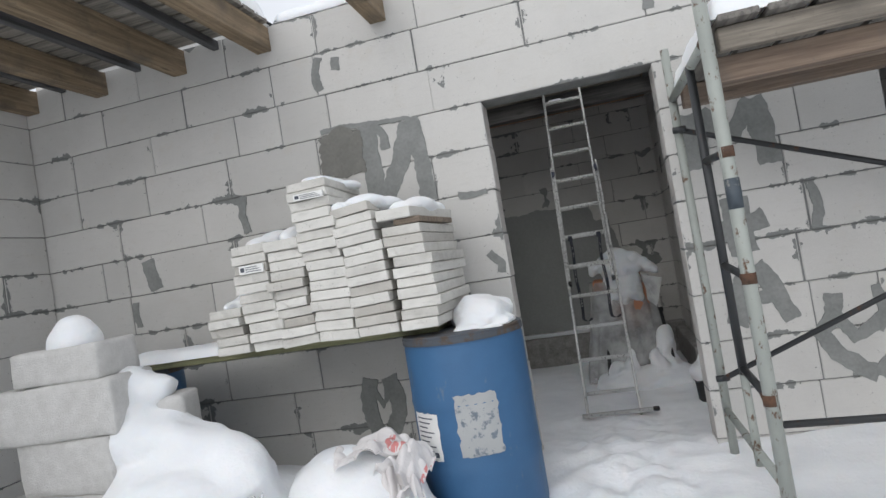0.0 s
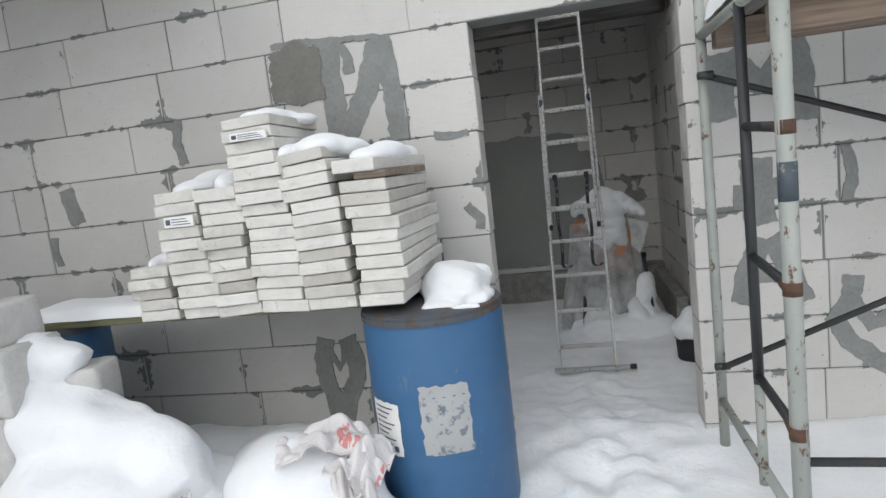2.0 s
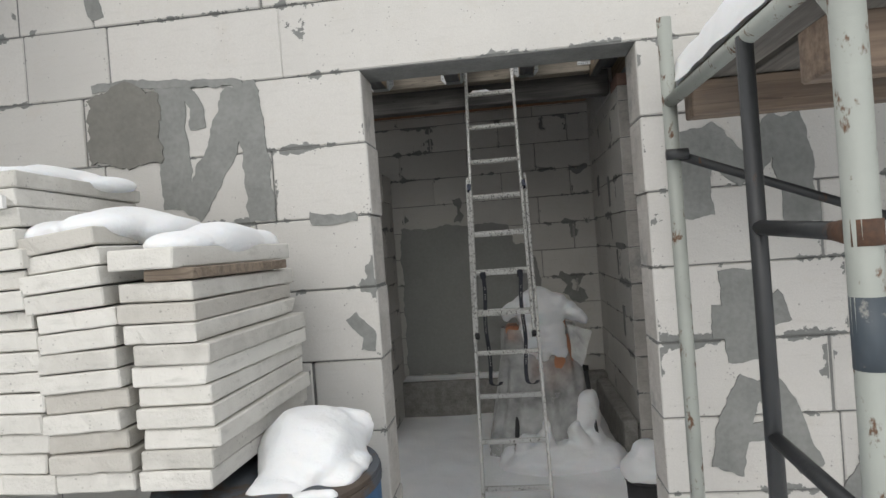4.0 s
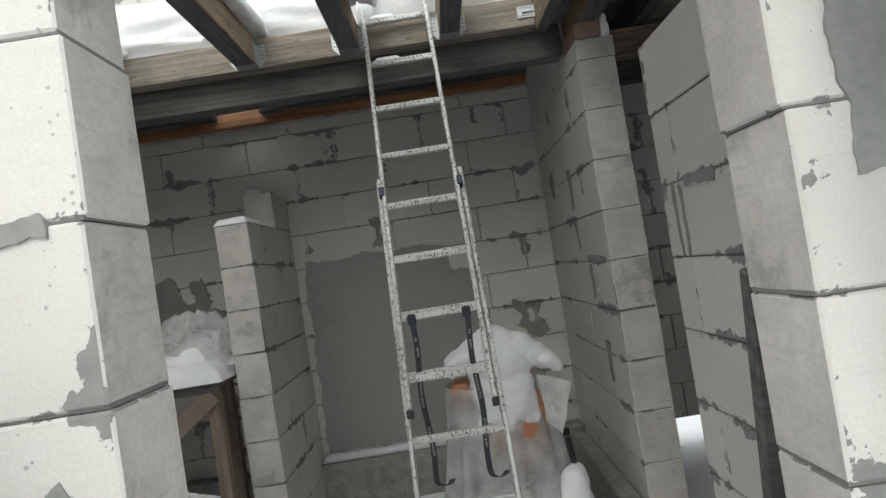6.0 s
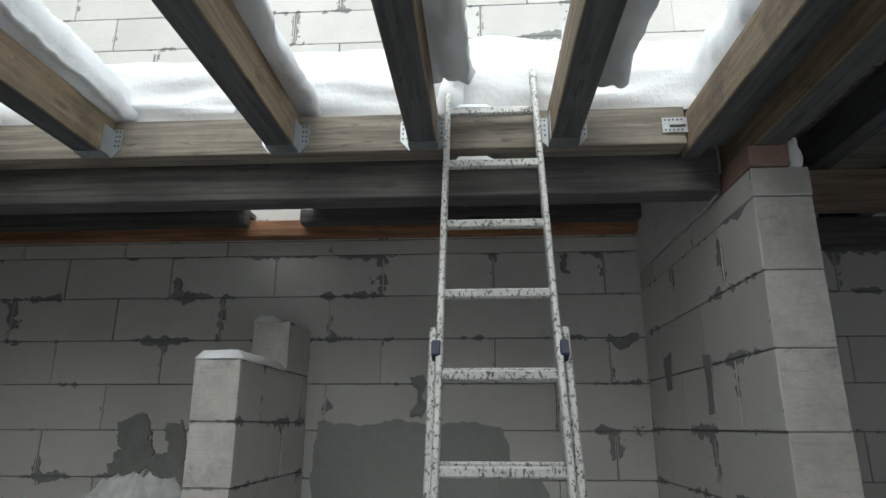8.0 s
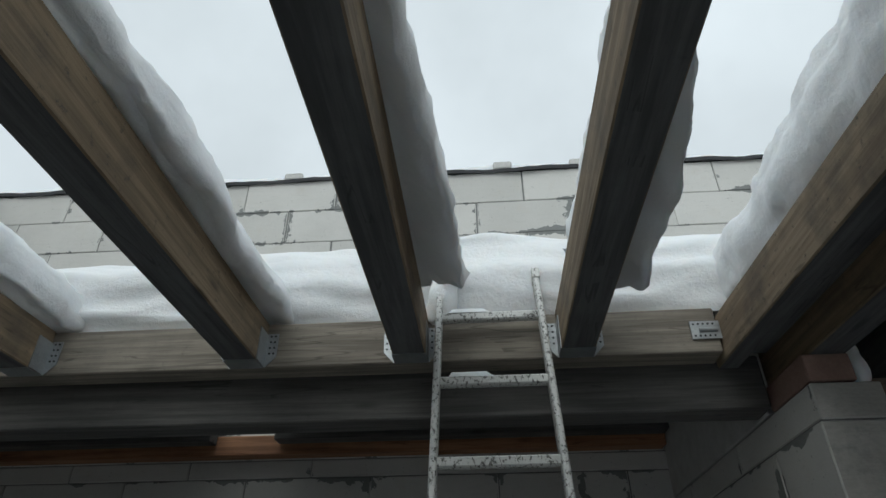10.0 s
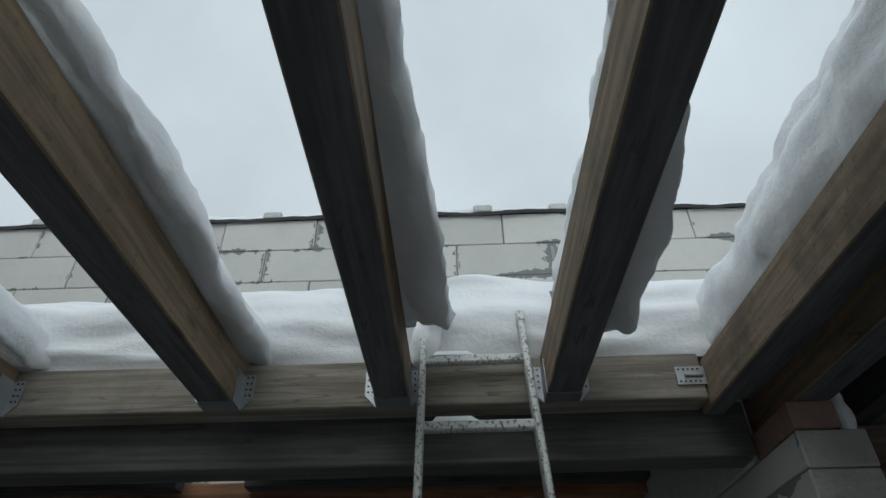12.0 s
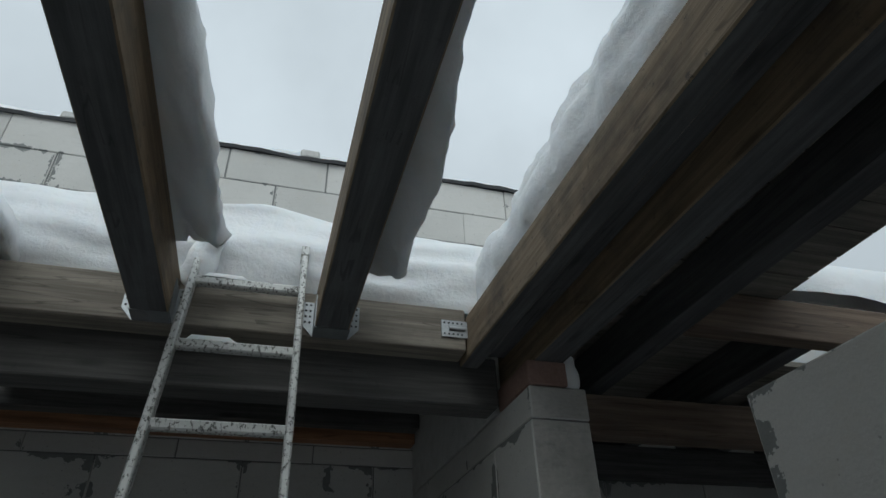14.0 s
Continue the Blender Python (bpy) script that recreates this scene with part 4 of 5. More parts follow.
# felt, bits of brick and snow on the parapets


def felt_strip(along, a, b, c, d, z):
    """A limp strip of felt with a rumpled edge."""
    bm = bmesh.new()
    n = int((b - a) / 0.05)
    rows = []
    for i in range(n + 1):
        u = a + (b - a) * i / n
        lift = 0.012 * noise.noise(Vector((u * 3, 1.0, z))) + 0.010 * noise.noise(Vector((u * 11, 2.0, z)))
        edge = 0.014 * noise.noise(Vector((u * 5, 3.0, z)))
        sec = [(c + edge, z - 0.022 + lift), (c + edge, z + 0.008 + lift), (d, z + 0.008), (d, z - 0.004), (c + 0.02, z - 0.004)]
        rows.append([bm.verts.new((u, w, h) if along == "x" else (w, u, h)) for w, h in sec])
    for p, q in zip(rows, rows[1:]):
        for k in range(5):
            bm.faces.new((p[k], q[k], q[(k + 1) % 5], p[(k + 1) % 5]))
    bm.faces.new(rows[0])
    bm.faces.new(rows[-1][::-1])
    solid("roofing_felt", bm, MEMBRANE, "black roofing felt laid along the parapet", "roofing felt")


felt_strip("x", -3.02, 3.95, 3.738, 3.98, 4.516)
felt_strip("y", 0.2, 3.73, -2.985, -3.22, 4.512)
rng = random.Random(4)
for x in (-2.45, -0.86, 0.57, 1.08, 2.42, -1.7):
    b = solid("brick_piece", bm_box(x - 0.065, x + 0.06, 3.742, 3.85, 4.522, 4.522 + rng.uniform(0.06, 0.085), 0.012), ROUGH_BLOCK, "broken piece of block weighing down the felt", "brick", "pieces on the parapet")
for y in (3.2, 2.4, 1.5):
    solid("brick_piece", bm_box(-3.09, -2.992, y, y + 0.12, 4.518, 4.59, 0.012), ROUGH_BLOCK, "broken piece of block weighing down the felt", "brick", "pieces on the parapet")
snow_cap("snow_cap", -3.0, 3.9, 3.755, 3.97, 4.523, 0.075, "thin snow on the parapet", 6.0, 0.0)
snow_cap("snow_cap", -3.2, -3.03, 0.3, 3.7, 4.519, 0.05, "thin snow on the parapet", 7.0, 0.0)

# ---- porch roof over the front, on the left ----
for x in (-3.095, -2.53, -1.925, -1.325, -0.575):
    joist(x, x + 0.10, -1.3 if x < -0.6 else -0.9, 0.004, 2.64, 2.79, JOIST_Y, "sawn porch joist set into the front wall", "porch joists")
for x in (-2.80, -2.2, -1.62):
    joist(x, x + 0.045, -1.3, 0.004, 2.735, 2.792, GREY_Y, "thin grey porch batten", "porch battens")
deck("porch_deck", -3.095, -1.2, -1.3, -0.02, 2.795, BOARD_X, "x", 0.11, 0.018, "grey porch roof of rough boards with gaps")
snow_cap("snow_cap", -3.08, -1.2, -1.3, -0.05, 2.82, 0.14, "snow on the porch roof", 9.0)
snow_cap("snow_cap", -1.19, 0.9, 0.005, 0.175, 2.802, 0.09, "snow along the top of the front wall", 10.0, 0.0)
snow_cap("snow_cap", 0.95, 3.9, 0.02, 0.17, 2.802, 0.06, "snow along the top of the front wall", 11.0, 0.0)


# ---- blue drums with a plank across, and the stack of slabs ----
def drum(x, y, z0, z1, radius, label):
    d = thing("drum", (x, y, z0), label, "drum", "blue drums")
    bm = bmesh.new()
    prof = [(radius * 0.96, z0), (radius * 0.985, z0 + 0.02), (radius, z0 + 0.06), (radius, z0 + 0.27), (radius * 1.012, z0 + 0.29), (radius, z0 + 0.31), (radius, z0 + 0.56), (radius * 1.012, z0 + 0.58), (radius, z0 + 0.60), (radius, z1 - 0.05), (radius * 0.985, z1 - 0.03), (radius * 0.985, z1)]
    rings = [[bm.verts.new((x + r * math.cos(a), y + r * math.sin(a), z)) for a in (2 * math.pi * i / 48 for i in range(48))] for r, z in prof]
    for p, q in zip(rings, rings[1:]):
        for i in range(48):
            bm.faces.new((p[i], p[(i + 1) % 48], q[(i + 1) % 48], q[i]))
    bm.faces.new(rings[0][::-1])
    bm.faces.new(rings[-1])
    part("body", bm, DRUM_BLUE, d, "", True)
    bm = bmesh.new()
    for r, za, zb in ((radius * 1.015, z1 - 0.028, z1 - 0.004), (radius * 1.0, z1 - 0.004, z1 + 0.008)):
        bm_tube((x, y, za), (x, y, zb), r, 48, bm)
    part("rim", bm, DRUM_RIM, d, "dark rusty rim")
    return d


def curved_label(cx, cy, r, a0, a1, z0, z1, ragged, seed, thick=0.003):
    """A label that follows the drum's side."""
    bm = bmesh.new()
    na, nz = 16, 14
    g = []
    for i in range(na + 1):
        row = []
        for j in range(nz + 1):
            a, z = a0 + (a1 - a0) * i / na, z0 + (z1 - z0) * j / nz
            if i in (0, na):
                a += ragged * noise.noise(Vector((z * 30, seed, i)))
            if j in (0, nz):
                z += ragged * 0.3 * noise.noise(Vector((a * 12, seed, j)))
            row.append(bm.verts.new((cx + (r + thick) * math.cos(a), cy + (r + thick) * math.sin(a), z)))
        g.append(row)
    for i in range(na):
        for j in range(nz):
            bm.faces.new((g[i][j], g[i + 1][j], g[i + 1][j + 1], g[i][j + 1]))
    return bm


DX, DY, DR = -0.20, -0.55, 0.285
d1 = drum(DX, DY, -0.02, 0.86, DR, "worn blue drum with a torn silver label and snowy lid")
lab = part("torn_label", curved_label(DX, DY, DR, radians(266), radians(304), 0.335, 0.605, 0.05, 2.0), LABEL, d1, "torn silver label with scraped patches")
lab2 = part("paper_label", curved_label(DX, DY, DR, radians(214), radians(247), 0.32, 0.53, 0.03, 5.0), PAPER, d1, "white printed paper label")
for i in range(9):
    z = 0.505 - 0.021 * i
    part("print_line", curved_label(DX, DY, DR, radians(219), radians(241 - (i % 3) * 4), z, z + 0.006, 0.0, 1.0, 0.0045), INK, lab2)
part("print_mark", curved_label(DX, DY, DR, radians(238), radians(243), 0.335, 0.358, 0.0, 1.0, 0.0045), INK, lab2)
snow_lump("snow_lump", [(-0.10, -0.48, 0.895, 0.135, 0.17, 0.100), (-0.17, -0.50, 0.895, 0.075, 0.12, 0.075), (-0.03, -0.44, 0.895, 0.075, 0.12, 0.060), (-0.13, -0.66, 0.872, 0.075, 0.06, 0.040), (-0.01, -0.58, 0.872, 0.055, 0.07, 0.028), (-0.05, -0.71, 0.870, 0.07, 0.035, 0.018), (0.035, -0.50, 0.872, 0.03, 0.06, 0.025), (-0.20, -0.42, 0.90, 0.08, 0.14, 0.06), (-0.06, -0.36, 0.90, 0.10, 0.09, 0.07)],
          "half-melted snow mound on the drum lid", 0.026, 0.009, 3.0, smoothing=4)
drum(-2.17, -0.48, -0.02, 0.86, 0.285, "worn blue steel drum carrying the plank")

plank = solid("plank", bm_box(-2.2, -0.30, -0.60, -0.41, 0.868, 0.905, 0.004), GREEN_X, "greenish weathered plank laid across two drums", "plank")
solid("plank", bm_box(-2.2, -0.28, -0.40, -0.20, 0.868, 0.905, 0.004), BOARD_X, "grey plank laid across two drums", "plank")
snow_cap("snow_cap", -2.2, -1.42, -0.61, -0.22, 0.905, 0.045, "snow on the free end of the plank", 12.0, 0.003, soft=2.0)

rng = random.Random(11)
SLAB_FRONT = -0.76


def slab(x, front, z, width, high, tilt, turn, seed, label="thin pale aerated concrete slab in a stack"):
    """One sawn slab with slightly chipped arrises, its front end at y = front."""
    bm = bm_box(-width / 2, width / 2, 0.0, 0.60, 0.001, high - 0.0025, 0.0035)
    bmesh.ops.subdivide_edges(bm, edges=[e for e in bm.edges if e.calc_length() > 0.12], cuts=5, use_grid_fill=True)
    for v in bm.verts:
        edge = min(width / 2 - abs(v.co.x), v.co.y, 0.60 - v.co.y) < 0.006
        v.co += Vector((1, 1, 0.2)) * noise.noise(v.co * 11 + Vector((seed * 9, x * 5, 0))) * 0.003
        if edge:
            chip = max(0.0, noise.noise(v.co * 23 + Vector((0, seed * 7, 3.0))) - 0.28) * 0.03
            v.co.x -= math.copysign(chip, v.co.x)
            v.co.y += chip if v.co.y < 0.1 else 0.0
    ob = solid("slab", bm, SLAB_ROUGH if rng.random() < 0.16 else SLAB, label, "slab", "stacked slabs")
    ob.matrix_basis = pose(x, front, z, 0, tilt, turn)
    return ob


# foot x, top x, count, width, tilt at the foot and at the top, turn, height of the top
SLAB_COLUMNS = ((-1.308, -1.325, 5, 0.176, -0.5, -1.0, 2.0, 1.135), (-1.098, -1.153, 11, 0.184, -1.5, -1.0, 1.0, 1.430), (-0.936, -0.970, 11, 0.186, -3.0, -0.5, 0.5, 1.425),
                (-0.748, -0.795, 16, 0.198, 2.5, -3.0, 1.5, 1.680), (-0.536, -0.580, 13, 0.200, -1.0, -5.5, 0.0, 1.525), (-0.330, -0.350, 10, 0.186, -0.5, 0.5, -2.0, 1.391))
tops = []
for c, (xa, xb, n, w, ta, tb, turn, zt) in enumerate(SLAB_COLUMNS):
    z, pitch = 0.907, (zt - 0.907) / n
    for i in range(n):
        u = i / max(1, n - 1)
        h = pitch + rng.uniform(-0.002, 0.002) if i < n - 1 else zt - z
        bend = 0.018 * math.sin(math.pi * u) if c in (3, 5) else 0.008 * math.sin(7 * u + c)
        slab(xa + (xb - xa) * u + bend + rng.uniform(-0.011, 0.011), SLAB_FRONT + rng.uniform(-0.016, 0.012), z, w * rng.uniform(0.96, 1.03), h,
             ta + (tb - ta) * u + rng.uniform(-0.65, 0.65), turn + rng.uniform(-1.6, 1.6) + (5 if c == 3 and i > n - 3 else 0), c * 3.1 + i * 0.37)
        z += h
    tops.append((xb, zt))
spacer = solid("spacer", bm_box(-0.065, 0.065, -0.005, 0.50, 0, 0.027, 0.003), TABLE_X, "flat wooden spacer lying on the slabs", "spacer")
spacer.matrix_basis = pose(-0.325, SLAB_FRONT + 0.02, tops[5][1] + 0.001, 0, 0, -4)
slab(-0.382, SLAB_FRONT - 0.005, 1.420, 0.172, 0.052, 0.5, -5.5, 9.4, "pale slab lying askew on a spacer on top of the stack")
for k, lumps in enumerate((
        [(-0.36, -0.60, 1.475, 0.080, 0.14, 0.034), (-0.335, -0.42, 1.475, 0.082, 0.22, 0.062), (-0.32, -0.26, 1.475, 0.070, 0.10, 0.045)],
        [(-0.56, -0.60, 1.535, 0.095, 0.14, 0.045), (-0.60, -0.42, 1.540, 0.105, 0.24, 0.062), (-0.67, -0.56, 1.515, 0.05, 0.19, 0.050), (-0.50, -0.42, 1.52, 0.07, 0.20, 0.05)],
        [(-0.79, -0.60, 1.683, 0.070, 0.15, 0.030), (-0.815, -0.42, 1.683, 0.080, 0.22, 0.050), (-0.74, -0.32, 1.683, 0.060, 0.12, 0.026)],
        [(-0.955, -0.56, 1.425, 0.075, 0.17, 0.070), (-0.935, -0.40, 1.425, 0.070, 0.20, 0.105)],
        [(-1.145, -0.56, 1.430, 0.080, 0.17, 0.045), (-1.150, -0.40, 1.430, 0.080, 0.20, 0.080)],
        [(-1.30, -0.50, 1.135, 0.075, 0.16, 0.085), (-1.345, -0.58, 1.135, 0.045, 0.14, 0.04)])):
    snow_lump("snow_cushion", lumps, "soft snow cushion on top of the slab stack", 0.006, 0.009, 20.0 + k * 3.0, smoothing=9)
for (x, y, z, w, h, ry) in ((tops[3][0] + 0.02, SLAB_FRONT - 0.016, tops[3][1] - 0.092, 0.15, 0.030, 4), (tops[1][0] + 0.025, SLAB_FRONT - 0.016, tops[1][1] - 0.142, 0.13, 0.042, 3)):
    tag = thing("sticker", (x, y, z), "white printed sticker on the end of a slab", "sticker", "slab stickers")
    t0 = part("paper", bm_box(x - w / 2, x + w / 2, y, y + 0.012, z, z + h), PAPER, tag)
    for i in range(3):
        part("print_line", bm_box(x - w / 2 + 0.035, x + w / 2 - 0.012 - 0.01 * i, y - 0.0012, y + 0.001, z + h * (0.2 + 0.25 * i), z + h * (0.28 + 0.25 * i)), INK, tag)
    part("print_mark", bm_box(x - w / 2 + 0.008, x - w / 2 + 0.028, y - 0.0012, y + 0.001, z + h * 0.25, z + h * 0.75), INK, tag)


# ---- pile of big blocks and snow heap ----
def big_block(x0, x1, y0, y1, z0, z1, turn, label, seed):
    bm = bm_box(x0 - (x0 + x1) / 2, x1 - (x0 + x1) / 2, y0 - (y0 + y1) / 2, y1 - (y0 + y1) / 2, 0, z1 - z0, 0.012)
    bmesh.ops.subdivide_edges(bm, edges=[e for e in bm.edges if e.calc_length() > 0.1], cuts=6, use_grid_fill=True)
    for v in bm.verts:
        v.co += wobble(v.co, 0.009, 7.0, seed) + wobble(v.co, 0.004, 26.0, seed)
    ob = solid("block", bm, ROUGH_BLOCK, label, "block", "piled blocks", "", True)
    ob.matrix_basis = pose((x0 + x1) / 2, (y0 + y1) / 2, z0, 0, 0, turn)


big_block(-2.16, -1.70, -1.20, -0.92, 0.93, 1.09, 2, "small chipped foam block on top of a pile under snow", 1.0)
big_block(-2.28, -1.655, -1.21, -0.90, 0.68, 0.93, 3, "large chipped foam block in a pile", 2.0)
big_block(-2.20, -1.68, -1.20, -0.88, 0.43, 0.68, -2, "large chipped foam block in a pile", 3.0)
big_block(-2.32, -1.66, -1.22, -0.88, 0.18, 0.43, 1, "large chipped foam block in a pile", 4.0)
big_block(-2.28, -1.68, -1.20, -0.88, -0.02, 0.18, 0, "large chipped foam block at the foot of a pile", 5.0)
snow_lump("snow_lump", [(-1.92, -1.06, 1.10, 0.135, 0.12, 0.10), (-1.92, -1.06, 1.15, 0.09, 0.09, 0.08)], "round cap of snow on the block pile", 0.008, 0.014, 2.0)
big_block(-1.64, -1.49, -0.99, -0.80, 0.60, 0.785, 14, "broken foam block half buried in snow", 6.0)
snow_lump("snow_heap", [(-1.74, -0.98, 0.845, 0.15, 0.14, 0.10), (-1.62, -0.95, 0.835, 0.09, 0.11, 0.06), (-1.73, -0.99, 0.72, 0.14, 0.14, 0.16), (-1.64, -1.02, 0.60, 0.22, 0.18, 0.16), (-1.46, -1.02, 0.53, 0.23, 0.19, 0.15),
                        (-1.28, -1.00, 0.43, 0.20, 0.19, 0.14), (-1.17, -0.99, 0.35, 0.13, 0.16, 0.13), (-1.50, -1.12, 0.30, 0.38, 0.26, 0.26), (-1.80, -1.32, 0.28, 0.34, 0.18, 0.15), (-2.1, -1.47, 0.17, 0.42, 0.25, 0.22), (-1.3, -0.9, 0.14, 0.32, 0.3, 0.24)],
          "large smooth snow heap over building rubble", 0.03, 0.016, 5.0, smoothing=6)
snow_lump("snow_heap", [(-1.75 + 0.2 * i, -0.16 - 0.06 * (i % 2), 0.05, 0.24, 0.26, 0.10 + 0.03 * math.sin(i * 2.3)) for i in range(7)], "low snow bank along the foot of the wall", 0.014, 0.02, 16.0)
snow_lump("snow_heap", [(-0.78, -0.86, 0.22, 0.26, 0.24, 0.22), (-0.60, -0.90, 0.20, 0.22, 0.22, 0.20), (-0.85, -0.70, 0.12, 0.34, 0.3, 0.26), (-0.45, -0.98, 0.08, 0.22, 0.2, 0.14), (-0.98, -0.5, 0.1, 0.3, 0.3, 0.18)], "rounded snow heap beside the drum", 0.014, 0.02, 6.0)
solid("rubble_board", bm_beam((-1.75, -1.42, 0.12), (-1.15, -1.22, 0.20), 0.16, 0.03), DARK_X, "dark board sticking out of the snow heap", "board")


def crumpled(name, cx, cy, cz, rx, ry, rz, material, label, category, seed, sub=4, rough=1.0):
    bm = bmesh.new()
    bmesh.ops.create_icosphere(bm, subdivisions=sub, radius=1.0)
    for v in bm.verts:
        d = v.co.normalized()
        r = 1 + 0.45 * noise.noise(d * 1.9 + Vector((seed, 0, 0))) + rough * (0.5 * abs(noise.noise(d * 4.1 + Vector((0, seed, 0)))) - 0.26 * abs(noise.noise(d * 8.0 + Vector((0, 0, seed)))))
        v.co = Vector((cx + d.x * rx * r, cy + d.y * ry * r, cz + d.z * rz * r))
    return solid(name, bm, material, label, category)


def folded_bag(ox, oy, oz, wide, deep, high, turn, seed):
    """A limp empty bag lying in stiff folds, its open mouth standing up."""
    bm = bmesh.new()
    nu, nv = 44, 26
    g = []
    for i in range(nu + 1):
        row = []
        for j in range(nv + 1):
            u, w = i / nu - 0.5, j / nv - 0.5
            n1 = noise.noise(Vector((u * 2.6 + seed, w * 2.6, seed)))
            crease = abs(noise.noise(Vector((u * 4.5, w * 3.2 + seed, 2.0))))
            edge = 0.12 * noise.noise(Vector((u * 5, w * 5, seed + 7)))
            z = high * (0.55 + 0.9 * n1 + 0.55 * crease - 1.6 * u * u - 1.2 * w * w)
            row.append(bm.verts.new((wide * (u + edge * w), deep * (w + edge * u) + 0.12 * z, z)))
        g.append(row)
    for i in range(nu):
        for j in range(nv):
            bm.faces.new((g[i][j], g[i + 1][j], g[i + 1][j + 1], g[i][j + 1]))
    bmesh.ops.transform(bm, matrix=pose(ox, oy, oz, 0, 0, turn), verts=bm.verts)
    return solid("plastic_bag", bm, BAG, "crumpled clear plastic bag with red print", "bag", "torn bags on the snow")


folded_bag(-0.60, -0.90, 0.40, 0.34, 0.24, 0.10, 14, 1.0)
folded_bag(-0.47, -0.94, 0.33, 0.22, 0.24, 0.13, -22, 4.0)
folded_bag(-0.46, -1.02, 0.22, 0.18, 0.20, 0.17, 30, 8.0)
crumpled("plastic_bag", -1.07, -1.16, 0.18, 0.09, 0.08, 0.13, FILM, "crumpled grey plastic bag under the snow heap", "bag", 4.0)
# ---- scaffold ----
scaf = thing("scaffold", (0.965, -0.7, 0.05), "worn pale green tube scaffold with black braces", "scaffold")
NX = 0.966
near = part("standard", bm_tube((NX + 0.004, -1.16, 0.03), (NX - 0.004, -1.16, 2.05), 0.024, 18), POLE, scaf, "", True)
part("paint_band", bm_tube((NX, -1.16, 1.205), (NX, -1.16, 1.31), 0.0252, 18), BLUE_BAND, near, "blue-grey painted band", True)
part("standard", bm_tube((NX + 0.002, -0.19, 0.03), (NX, -0.19, 2.05), 0.021, 18), POLE, scaf, "", True)
part("ledger", bm_tube((NX, -0.19, 1.80), (NX, -1.16, 1.80), 0.019, 14), POLE, scaf, "", True)
part("ledger", bm_tube((NX, -0.19, 0.25), (NX, -1.16, 0.25), 0.017, 14), POLE, scaf, "", True)
part("ladder_post", bm_tube((NX - 0.006, -0.81, 0.56), (NX - 0.006, -0.795, 1.80), 0.017, 14), DARK_TUBE, scaf, "", True)
part("ladder_post", bm_tube((NX - 0.006, -0.815, 0.20), (NX - 0.006, -0.81, 0.56), 0.016, 14), POLE, scaf, "", True)
for za, zb in ((1.415, 1.402), (0.995, 0.965), (0.585, 0.548)):
    part("rung", bm_tube((NX - 0.006, -0.805, za), (NX, -1.145, zb), 0.015, 14), DARK_TUBE, scaf, "", True)
    bm = bm_tube((NX, -1.16, zb - 0.020), (NX, -1.16, zb + 0.018), 0.0252, 16)
    bm_tube((NX, -1.08, zb + 0.002), (NX, -1.145, zb), 0.015, 14, bm, 0.023)
    part("weld_collar", bm, RUST, scaf, "rusty weld collar", True)
part("corner_web", bm_beam((NX, -1.06, 1.80), (NX, -1.15, 1.70), 0.006, 0.03), POLE, scaf)
part("ledger_collar", bm_tube((NX, -1.09, 1.80), (NX, -1.145, 1.80), 0.0215, 14), RUST, scaf, "rusty ledger end", True)
FX = 4.05
part("brace", bm_tube((NX, -0.222, 1.64), (FX, -0.222, 0.42), 0.0135, 12), DARK_TUBE, scaf, "", True)
part("brace", bm_tube((NX, -0.248, 0.416), (FX, -0.248, 1.66), 0.0135, 12), DARK_TUBE, scaf, "", True)
part("lower_rail", bm_tube((NX, -1.16, 0.46), (FX, -1.16, 0.40), 0.013, 12), DARK_TUBE, scaf, "", True)
for y in (-1.16, -0.19):
    part("standard", bm_tube((FX, y, 0.03), (FX, y, 2.05), 0.022, 18), POLE, scaf, "", True)
part("ledger", bm_tube((FX, -0.19, 1.80), (FX, -1.16, 1.80), 0.019, 14), POLE, scaf, "", True)
for z in (1.64, 0.416):
    part("brace_pin", bm_tube((NX - 0.03, -0.235, z), (NX + 0.03, -0.235, z), 0.016, 10), DARK_TUBE, scaf, "", True)
solid("scaffold_beam", bm_box(1.01, 4.2, -1.13, -1.08, 1.755, 1.835, 0.004), GREY_X, "weathered grey beam under the scaffold deck", "beam")
solid("scaffold_beam", bm_box(0.99, 4.2, -1.05, -0.95, 1.66, 1.752, 0.004), BROWN_X, "brown timber beam under the scaffold deck", "beam")
solid("scaffold_beam", bm_box(1.0, 4.2, -0.30, -0.22, 1.735, 1.835, 0.004), BROWN_X, "brown timber beam under the scaffold deck", "beam")
for i in range(20):
    x = 1.005 + 0.161 * i
    solid("scaffold_board", bm_box(x, x + 0.132, -1.19 + 0.01 * math.sin(i * 2.3), -0.15, 1.838, 1.862, 0.003), BOARD_Y, "grey scaffold deck board under snow", "board", "scaffold boards")
snow_cap("snow_cap", 0.985, 4.2, -1.17, -0.12, 1.863, 0.15, "thick rounded snow on the scaffold deck", 13.0, 0.008, top=lambda x, y: 0.150 + 0.025 * math.sin(x * 5.2 + 0.5) + 0.09 * min(1, max(0, (x - 1.15))))

# ---- ladder ----
lad = thing("ladder", (0.40, 1.40, -0.15), "paint-splashed aluminium extension ladder leaning on the beam", "ladder")


def on_ladder(z, off=0.0):
    """The ladder's line in the upright plane; off: metres in front of it."""
    return 1.728 + 0.3367 * (z - 0.87) - off


